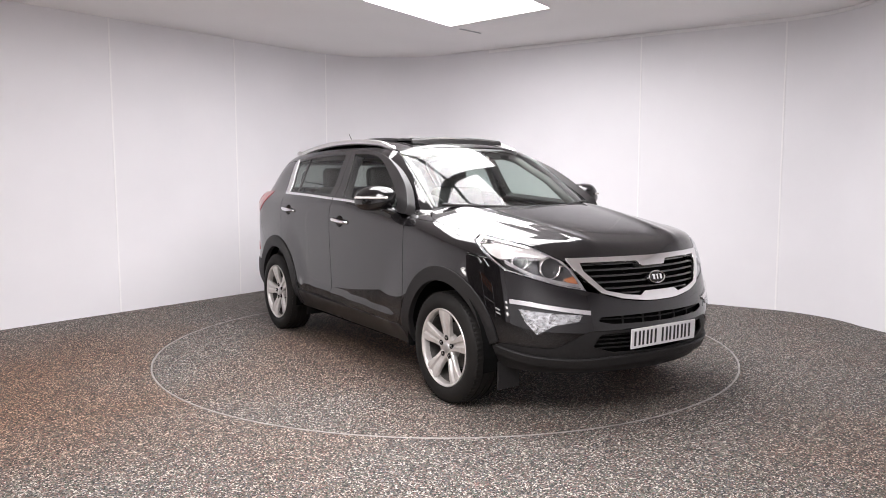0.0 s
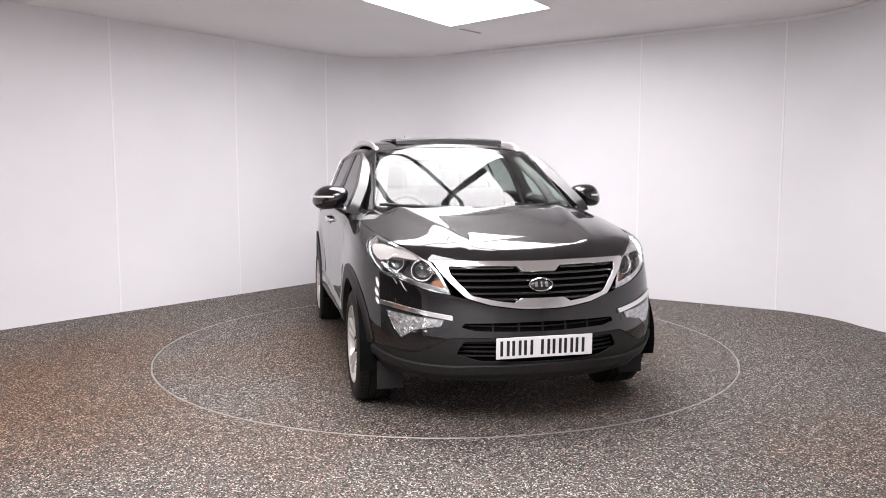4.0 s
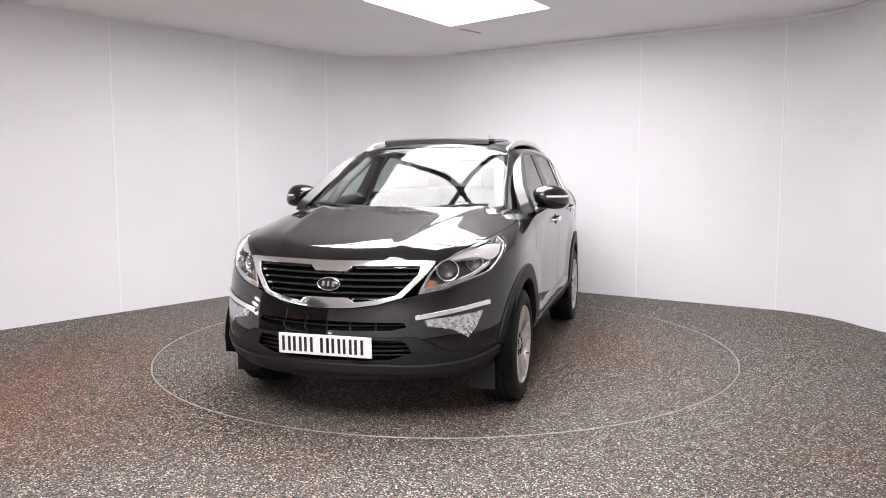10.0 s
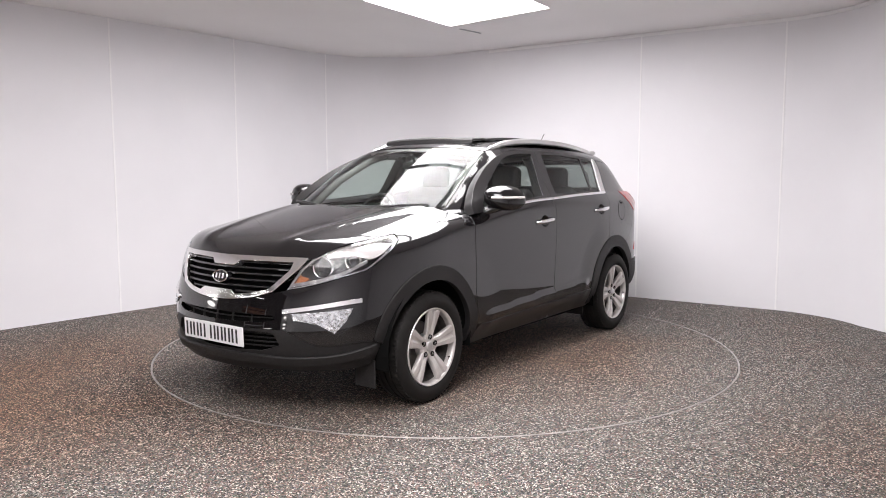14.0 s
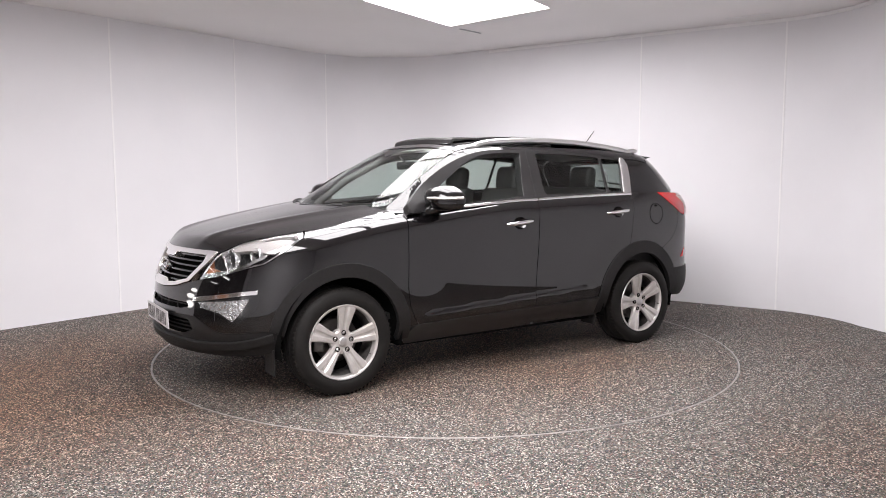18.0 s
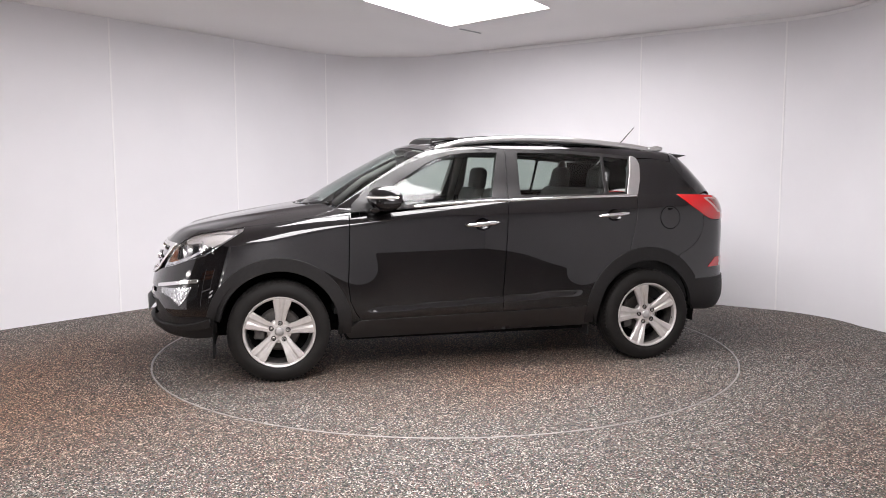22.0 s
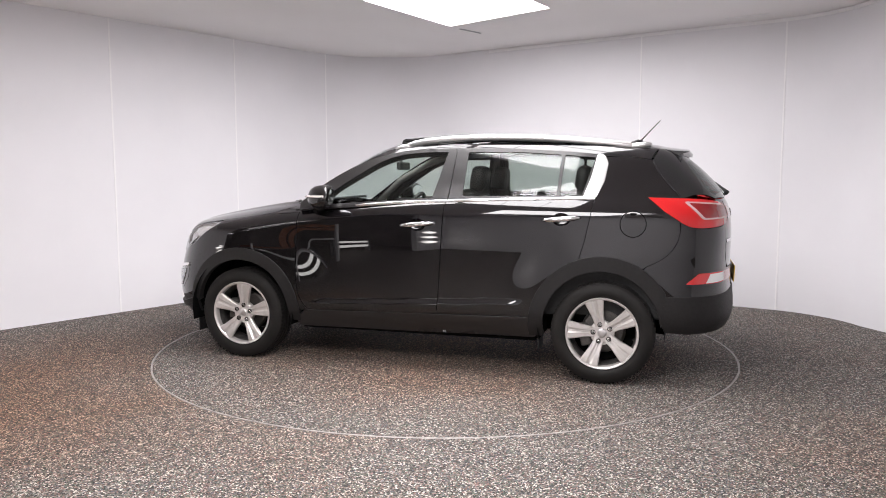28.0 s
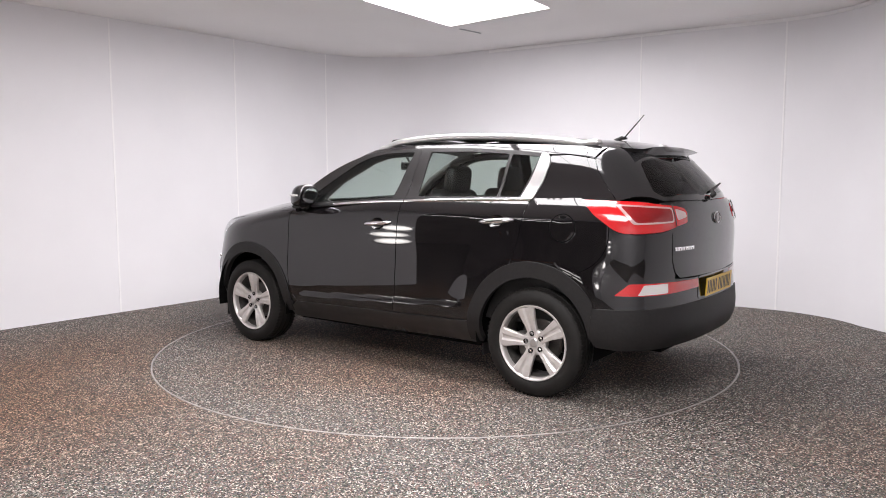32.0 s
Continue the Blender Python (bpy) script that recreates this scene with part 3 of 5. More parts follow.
class Lay:
    """How an outline is laid on the body: along one direction, or round an upright axis at (cx, 0)."""

    def __init__(self, form, to=None, cx=None):
        self.form, self.cx = form, cx
        if cx is None:
            self.d = np.array(to, float) / np.linalg.norm(to)
            up = np.array((0, 0, 1.0)) if abs(self.d[2]) < 0.95 else np.array((0, 1.0, 0))
            a = np.cross(up, self.d)
            self.a = a / np.linalg.norm(a)
            self.b = np.cross(self.d, self.a)

    def flat(self, p):
        p = np.array(p, float)
        if self.cx is None:
            return Vector((float(p @ self.a), float(p @ self.b)))
        return Vector((math.atan2(p[1], (p[0] - self.cx) * (1 if self.cx > 0 else -1)) * 1.25, float(p[2])))

    def lift(self, q):
        q = np.array([(v[0], v[1]) for v in q])
        if self.cx is None:
            o = q[:, :1] * self.a + q[:, 1:] * self.b + self.d * 3.0
            d = np.broadcast_to(-self.d, o.shape)
        else:
            sg = 1 if self.cx > 0 else -1
            u = np.stack([sg * np.cos(q[:, 0] / 1.25), np.sin(q[:, 0] / 1.25), 0 * q[:, 0]], -1)
            o = np.array((self.cx, 0, 0)) + u * 2.4 + np.stack([0 * q[:, 0], 0 * q[:, 0], q[:, 1]], -1)
            d = -u
        p, ok = cast(self.form, o, d, 4.2 if self.cx is None else 2.3)
        return p, normals_of(self.form, p)


def rounded(pts, r, n=5):
    """Rounds the corners of a closed outline in space."""
    if not r:
        return [np.array(p, float) for p in pts]
    out = []
    m = len(pts)
    for i in range(m):
        p, a, b = (np.array(pts[k % m], float) for k in (i, i - 1, i + 1))
        la, lb = np.linalg.norm(a - p), np.linalg.norm(b - p)
        q = min(r, la * 0.45, lb * 0.45)
        s, e = p + (a - p) / la * q, p + (b - p) / lb * q
        out += [(1 - t) ** 2 * s + 2 * t * (1 - t) * p + t * t * e for t in np.linspace(0, 1, n)]
    return out


def curve(pts, n=6):
    """A smooth open line through points."""
    p = [np.array(q, float) for q in pts]
    p = [2 * p[0] - p[1]] + p + [2 * p[-1] - p[-2]]
    out = []
    for i in range(1, len(p) - 2):
        for t in np.linspace(0, 1, n, endpoint=False):
            out.append(0.5 * (2 * p[i] + (p[i + 1] - p[i - 1]) * t + (2 * p[i - 1] - 5 * p[i] + 4 * p[i + 1] - p[i + 2]) * t**2 + (3 * p[i] - p[i - 1] - 3 * p[i + 1] + p[i + 2]) * t**3))
    return out + [p[-2]]


def dense(loop, step):
    out = []
    for i in range(len(loop)):
        a, b = loop[i], loop[(i + 1) % len(loop)]
        k = max(1, int((b - a).length / step))
        out += [a.lerp(b, j / k) for j in range(k)]
    return out


def in_loops(q, loops):
    """Which of the points lie inside an odd number of loops."""
    q = np.asarray(q, float)
    c = np.zeros(len(q), bool)
    for lp in loops:
        a = np.array([(v.x, v.y) for v in lp])
        b = np.roll(a, 1, 0)
        cross = (a[None, :, 1] > q[:, None, 1]) != (b[None, :, 1] > q[:, None, 1])
        dy = np.where(np.abs(b[:, 1] - a[:, 1]) < 1e-12, 1e-12, b[:, 1] - a[:, 1])
        xs = (b[:, 0] - a[:, 0]) * (q[:, None, 1] - a[:, 1]) / dy + a[:, 0]
        c ^= (np.sum(cross & (q[:, None, 0] < xs), 1) % 2).astype(bool)
    return c


def panel(name, lay, outline, material, parent, label="", off=0.0, depth=0.012, cell=0.04, holes=(), mirror=False, dome=0.0, fold=0.0025, jitter=0.0):
    """One sheet of bodywork: an outline laid on the form, with a small rolled edge turned inwards."""
    loops = [dense([lay.flat(p) for p in lp], cell * 0.8) for lp in (outline, *holes)]
    vs, es = [], []
    for lp in loops:
        b = len(vs)
        vs += lp
        es += [(b + i, b + (i + 1) % len(lp)) for i in range(len(lp))]
    lo = Vector((min(v.x for v in loops[0]), min(v.y for v in loops[0])))
    hi = Vector((max(v.x for v in loops[0]), max(v.y for v in loops[0])))
    edge = np.array([(v.x, v.y) for v in vs])
    nx, ny = int((hi.x - lo.x) / cell), int((hi.y - lo.y) / cell)
    grid = np.array([(lo.x + (i + (0.5 if j % 2 else 0)) * cell, lo.y + j * cell) for i in range(1, nx + 1) for j in range(1, ny + 1)]).reshape(-1, 2)
    if len(grid):
        far = np.min(((grid[:, None, :] - edge[None, :, :]) ** 2).sum(-1), 1) > (cell * 0.45) ** 2
        vs += [Vector(q) for q in grid[far & in_loops(grid, loops)]]
    rv, _, rf, *_ = geometry.delaunay_2d_cdt(vs, es, [], 0, 1e-6)
    faces = []
    keep = in_loops([((rv[f[0]] + rv[f[1]] + rv[f[2]]) / 3)[:] for f in rf], loops)
    faces = [list(f) for f, k in zip(rf, keep) if k]
    P, N = lay.lift(rv)
    used = sorted({i for f in faces for i in f})
    back = {i: k for k, i in enumerate(used)}
    P, N = P[used], N[used]
    faces = [[back[i] for i in f] for f in faces]
    if dome:
        q = np.array([(rv[i].x, rv[i].y) for i in used])
        dist = np.sqrt(np.min(((q[:, None, :] - edge[None, :, :]) ** 2).sum(-1), 1))
        P = P + N * (dome * (1 - np.exp(-dist / 0.02)))[:, None]
    P = P + N * off
    if jitter:
        P = P + N * (np.random.default_rng(5).random(len(P)) * jitter)[:, None]
    if mirror:
        P, N = P * (1, -1, 1), N * (1, -1, 1)
    # orient every face with the form
    fixed = []
    for f in faces:
        g = np.cross(P[f[1]] - P[f[0]], P[f[2]] - P[f[0]])
        fixed.append(f if g @ N[f[0]] > 0 else f[::-1])
    count = {}
    for f in fixed:
        for a, b in zip(f, f[1:] + f[:1]):
            count[(a, b)] = 1
    rim = [(a, b) for a, b in count if (b, a) not in count]
    verts, norms, polys = [tuple(p) for p in P], [tuple(n) for n in N], fixed
    # rolled edge: a short soft lip, then the turned-in flange
    out_dir = {}
    for a, b in rim:
        o = np.cross(P[b] - P[a], (N[a] + N[b]) / 2)
        o = o / max(np.linalg.norm(o), 1e-9)
        for k in (a, b):
            out_dir[k] = out_dir.get(k, 0) + o
    lips = {}
    for k, o in out_dir.items():
        o = o / max(np.linalg.norm(o), 1e-9)
        n1 = N[k] * 0.6 + o * 0.8
        base = len(verts)
        verts += [tuple(P[k]), tuple(P[k] + o * fold * 0.5 - N[k] * fold), tuple(P[k] - N[k] * depth)]
        norms += [tuple(N[k] * 0.9 + o * 0.44), tuple(o), tuple(o)]
        lips[k] = base
    for a, b in rim:
        A, B = lips[a], lips[b]
        polys.append([A, A + 1, B + 1, B])
        polys.append([A + 1, A + 2, B + 2, B + 1])
    me = bpy.data.meshes.new(name)
    me.from_pydata(verts, [], polys)
    me.materials.append(material)
    me.shade_smooth()
    nn = np.array(norms)
    nn = nn / np.linalg.norm(nn, axis=1, keepdims=True)
    if not jitter and dome >= 0:
        me.normals_split_custom_set_from_vertices([tuple(v) for v in nn])
    if jitter:
        me.shade_flat()
    ob = new(name, me)
    ob.parent = parent
    if label:
        tagged(ob, label)
    return ob


SIDE = Lay(low_form, (0, 1, 0))
GLASSSIDE = Lay(flank_form, (0, 1, 0.25))
REARCORNER = Lay(cabin_form, (-0.45, 0.85, 0.3))
TOP = Lay(low_form, (0, 0, 1))
ROOFTOP = Lay(cabin_form, (0, 0, 1))
SCREENLAY = Lay(cabin_form, (0.6, 0, 0.8))
PILLARLAY = Lay(cabin_form, (0.25, 0.68, 0.69))
NOSE = Lay(low_form, cx=0.9)
TAIL = Lay(low_form, cx=-0.9)
TAILGLASS = Lay(cabin_form, (-0.7, 0, 0.72))


def S(*pts):
    return [(x, 0.9, z) for x, z in pts]


def G(*pts):
    """Points of the window band: the y that the cabin's flank has at that height."""
    return [(x, float(cabin_w(z)), z) for x, z in pts]


def arch(xc, r, a0, a1, n=22, zc=0.34, sx=1.0):
    return [(xc + r * sx * math.cos(radians(a)), 0.9, zc + r * math.sin(radians(a))) for a in np.linspace(a0, a1, n)]


def both(pts):
    """Closes a half outline over the middle line."""
    return list(pts) + [(p[0], -p[1], p[2]) for p in reversed(pts) if abs(p[1]) > 1e-6]


def on_top(x, y):
    return tuple(cast(low_form, np.array([[x, y, 3.0]]), np.array([[0, 0, -1.0]]), 3.0)[0][0])


def on_side(x, z, form=None):
    return tuple(cast(form or low_form, np.array([[x, 3.0, z]]), np.array([[0, -1.0, 0]]), 3.2)[0][0])


def on_rear(y, z, form=None):
    return tuple(cast(form or low_form, np.array([[-3.5, y, z]]), np.array([[1.0, 0, 0]]), 3.2)[0][0])


LIFT = 0.012  # height of the body's own zero above the floor
car = tagged(new("car"), "black five-door family SUV with silver roof rails on a turntable", "car")

# bonnet, roof and screens
part_hood = panel("bonnet", TOP, rounded(both(curve([(1.16, 0, 1.1), (1.12, 0.3, 1.1), (1.03, 0.53, 1.1), (0.93, 0.665, 1.1), (0.95, 0.735, 1.1)], 4) + curve([(1.05, 0.788, 1.0), (1.135, 0.800, 1.0), (1.2, 0.803, 1.0), (1.3, 0.791, 1.0), (1.42, 0.773, 1.0), (1.53, 0.750, 1.0), (1.74, 0.70, 1.0), (1.92, 0.59, 1.0), (2.0, 0.49, 0.9)], 4) + curve([(2.055, 0.36, 0.9), (2.085, 0.18, 0.9), (2.095, 0.0, 0.9)], 4)), 0.0), PAINT, car, "glossy black bonnet", cell=0.03)
part("cowl", block(bmesh.new(), 0.90, 1.15, -0.60, 0.60, 1.04, 1.075), PLASTIC, car)
screen_pt = lambda x, y: (x, y, float(roof_z(x) - crown_c(x) * (y / 0.6) ** 2.5))
WS = curve([screen_pt(x, y) for x, y in ((1.20, 0), (1.16, 0.30), (1.06, 0.53), (0.90, 0.690))], 6) + curve([screen_pt(x, y) for x, y in ((0.76, 0.682), (0.62, 0.664), (0.46, 0.636), (0.285, 0.598))], 5) + curve([(0.335, 0.45, 1.52), (0.385, 0.2, 1.53), (0.395, 0, 1.53)], 4)
ob = panel("windscreen", SCREENLAY, both(WS), SCREEN, car, "large green-tinted windscreen", depth=0.004, cell=0.045)
ob.visible_shadow = False
ROOF = curve([(0.385, 0, 1.5), (0.375, 0.2, 1.5), (0.325, 0.45, 1.5), (0.275, 0.594, 1.5)], 4) + curve([(0.0, 0.60, 1.5), (-0.6, 0.605, 1.5), (-1.2, 0.60, 1.5), (-1.66, 0.568, 1.5)], 6) + [(-1.70, 0.3, 1.5), (-1.72, 0, 1.5)]
SUN = [(0.30, 0.0, 1.5), (0.27, 0.38, 1.5), (0.22, 0.44, 1.5), (-0.95, 0.44, 1.5), (-1.0, 0.0, 1.5)]
roof = panel("roof", ROOFTOP, both(ROOF), PAINT, car, "black roof panel", holes=[both(SUN)], cell=0.04)
ob = panel("roof_glass", ROOFTOP, rounded(both([(-0.30, 0.0, 1.5), (-0.30, 0.432, 1.5), (-0.94, 0.432, 1.5), (-0.99, 0, 1.5)]), 0.03), GLOSSBLACK, car, "dark glass roof panel", off=-0.001)
ob = panel("sunroof_panel", ROOFTOP, rounded(both([(0.0, 0.0, 1.5), (0.0, 0.425, 1.5), (-0.62, 0.425, 1.5), (-0.62, 0, 1.5)]), 0.03), GLOSSBLACK, car, "slid-back dark glass sunroof panel", off=0.022, depth=0.018)
# raised wind deflector at the front of the open sunroof
bm = bmesh.new()
rows = []
for y in np.linspace(-0.43, 0.43, 17):
    bow = 0.035 * (y / 0.43) ** 2
    x0 = 0.235 - bow
    zt = 1.626 - 0.016 * (y / 0.43) ** 2
    prof = [(x0 + 0.012, 1.575), (x0 + 0.004, zt - 0.012), (x0 - 0.012, zt), (x0 - 0.05, zt + 0.002), (x0 - 0.054, zt - 0.010), (x0 - 0.018, zt - 0.014), (x0 - 0.008, 1.575)]
    rows.append([bm.verts.new((x, y, z)) for x, z in prof])
for a, b in zip(rows, rows[1:]):
    for k in range(7):
        bm.faces.new((a[k], a[(k + 1) % 7], b[(k + 1) % 7], b[k]))
bm.faces.new(rows[0])
bm.faces.new(rows[-1])
deflector = part("wind_deflector", flip_out(bm), PLASTIC, car, "raised black sunroof wind deflector")
for sy in (-1, 1):
    bm = bmesh.new()
    tube(bm, [(0.19, sy * 0.41, 1.600), (0.05, sy * 0.42, 1.612), (-0.12, sy * 0.42, 1.606)], [0.010, 0.009, 0.005], 8)
    part("deflector_arm", bm, PLASTIC, deflector)

# wheels: one built at its hub, copied
def wheel_at(x, sy, hx):
    w = new("wheel")
    w.parent = car
    R = 0.325
    bm = bmesh.new()
    prof = [(0.216, 0.085), (0.233, 0.096), (0.240, 0.104), (0.265, 0.112), (0.285, 0.110), (0.311, 0.103), (0.325, 0.092), (0.332, 0.078), (0.335, 0.05), (0.335, 0.048), (0.329, 0.046), (0.329, 0.040), (0.335, 0.038), (0.335, 0.006), (0.329, 0.004), (0.329, -0.004), (0.335, -0.006), (0.335, -0.038), (0.329, -0.040), (0.329, -0.046), (0.335, -0.048), (0.332, -0.078), (0.322, -0.096), (0.28, -0.11), (0.235, -0.104), (0.216, -0.085)]
    revolve(bm, prof, "y", 72)
    flip_out(bm)
    tyre = part("tyre", bm, TYRE, w, "black road tyre", smooth=True)
    tyre.data.set_sharp_from_angle(angle=radians(50))
    bm = bmesh.new()
    for i in range(72):
        for sgn in (1, -1):
            a = 2 * math.pi * (i + (0.25 if sgn < 0 else 0)) / 72
            m = Matrix.Rotation(-a, 4, "Y")
            block(bm, 0.3265, 0.3335, sgn * 0.052, sgn * 0.092, -0.006, 0.006, m @ Matrix.Rotation(0, 4, "Y"))
    tagged(part("tread_pattern", bm, TYRE, tyre), kind="stuff")
    bm = bmesh.new()
    revolve(bm, [(0.231, 0.092), (0.2353, 0.101), (0.232, 0.106), (0.225, 0.105), (0.219, 0.098), (0.216, 0.085), (0.214, 0.06)], "y", 72)
    part("rim", flip_out(bm), ALLOY, w, "silver alloy rim", smooth=True).data.set_sharp_from_angle(angle=radians(45))
    # inner barrel in a darker grey than the spokes
    bm = bmesh.new()
    revolve(bm, [(0.2145, 0.062), (0.210, 0.02), (0.210, -0.085), (0.226, -0.095)], "y", 48)
    part("barrel", bm, ALLOYDARK, w, "dark inner rim barrel", smooth=True)
    bm = bmesh.new()
    revolve(bm, [(0.001, -0.01), (0.13, -0.01), (0.145, -0.02), (0.145, -0.035), (0.001, -0.035)], "y", 40)
    part("brake_disc", flip_out(bm), STEEL, w, "worn steel brake disc")
    bm = bmesh.new()
    block(bm, 0.085, 0.16, -0.06, 0.012, -0.075, 0.075, None, 0.012)
    part("brake_caliper", bm, ALLOYDARK, w)
    bm = bmesh.new()
    revolve(bm, [(0.001, -0.045), (0.204, -0.05)], "y", 32)
    part("backplate", bm, VOID, w)
    for i in range(5):
        a = 2 * math.pi * i / 5 + math.pi / 2
        m = Matrix.Rotation(-a, 4, "Y")
        bm = bmesh.new()
        rows = []
        for r, hw, y, d in ((0.045, 0.032, 0.076, 0.03), (0.075, 0.034, 0.080, 0.03), (0.11, 0.038, 0.087, 0.028), (0.15, 0.047, 0.095, 0.026), (0.187, 0.056, 0.100, 0.022), (0.211, 0.061, 0.101, 0.016), (0.222, 0.063, 0.100, 0.012)):
            gz = 0.3 if r < 0.06 else 1.0
            sec = [(-hw, y - d), (-hw, y - 0.007), (-hw * 0.86, y), (-hw * 0.34, y), (-hw * 0.12, y - 0.009 * gz), (hw * 0.12, y - 0.009 * gz), (hw * 0.34, y), (hw * 0.86, y), (hw, y - 0.007), (hw, y - d)]
            rows.append([bm.verts.new(m @ Vector((r, yy, zz))) for zz, yy in sec])
        for p, q in zip(rows, rows[1:]):
            for k in range(9):
                bm.faces.new((p[k], p[k + 1], q[k + 1], q[k]))
            bm.faces.new((p[9], p[0], q[0], q[9]))
        bm.faces.new(rows[0])
        bm.faces.new(rows[-1])
        part("spoke", flip_out(bm), ALLOY, w)
        # raised black ring paints the shade of the recessed nut hole
        bm = bmesh.new()
        m2 = Matrix.Rotation(-(a), 4, "Y") @ Matrix.Translation((0.057, 0, 0))
        revolve(bm, [(0.0150, 0.0715), (0.0158, 0.0815), (0.0140, 0.0825), (0.0120, 0.0815), (0.0110, 0.070)], "y", 18)
        bmesh.ops.transform(bm, matrix=m2, verts=bm.verts)
        pocket = part("nut_pocket", flip_out(bm), VOID, w, "black ring for the shade in the nut hole")
        bm = bmesh.new()
        revolve(bm, [(0.001, 0.0860), (0.0045, 0.0855), (0.0085, 0.0825), (0.0090, 0.060)], "y", 6)
        bmesh.ops.transform(bm, matrix=m2, verts=bm.verts)
        part("wheel_nut", flip_out(bm), STEELBRIGHT, pocket, "bright steel wheel nut")
    bm = bmesh.new()
    revolve(bm, [(0.001, 0.075), (0.05, 0.075), (0.075, 0.072), (0.08, 0.064), (0.078, 0.03)], "y", 40)
    part("hub", flip_out(bm), ALLOY, w, smooth=True)
    bm = bmesh.new()
    revolve(bm, [(0.001, 0.0865), (0.02, 0.086), (0.027, 0.084), (0.030, 0.079), (0.030, 0.07)], "y", 32)
    part("centre_cap", flip_out(bm), SILVER, w, "round silver centre cap", smooth=True)
    bm = bmesh.new()
    tube(bm, [(-0.190, 0.085, -0.078), (-0.180, 0.107, -0.074)], 0.004, 6)
    part("valve", bm, SEAL, w)
    w.matrix_basis = pose(x, sy * 0.791, 0.333 - LIFT, 0, hx, 0 if sy > 0 else 180)
    return w


first_wheel = wheel_at(1.32, 1, -6)
for wx, wy, turn in ((-1.32, 1, 14), (1.32, -1, -2), (-1.32, -1, 13)):
    copy_thing(first_wheel, pose(wx, wy * 0.791, 0.333 - LIFT, 0, turn, 0 if wy > 0 else 180))

# dark underbody, wheel housings and inner shell, so that no gap shows daylight
bm = bmesh.new()
block(bm, -0.87, 0.87, -0.76, 0.76, 0.22, 0.42)
block(bm, 0.87, 1.9, -0.50, 0.50, 0.24, 0.9)
block(bm, -2.0, -0.87, -0.50, 0.50, 0.28, 0.6)
part("underbody", bm, VOID, car, "matt black underbody")
for wx in (1.32, -1.32):
    for sy in (1, -1):
        bm = bmesh.new()
        ring = []
        for a in np.linspace(-12, 192, 18):
            c, s = math.cos(radians(a)), math.sin(radians(a))
            ring.append([bm.verts.new((wx + 0.415 * c, sy * y, 0.34 + 0.415 * s)) for y in (0.5, 0.885)])
        for p, q in zip(ring, ring[1:]):
            bm.faces.new((p[0], p[1], q[1], q[0]))
        cen = bm.verts.new((wx, sy * 0.5, 0.3))
        for p, q in zip(ring, ring[1:]):
            bm.faces.new((p[0], q[0], cen))
        part("wheel_housing", bm, VOID, car)

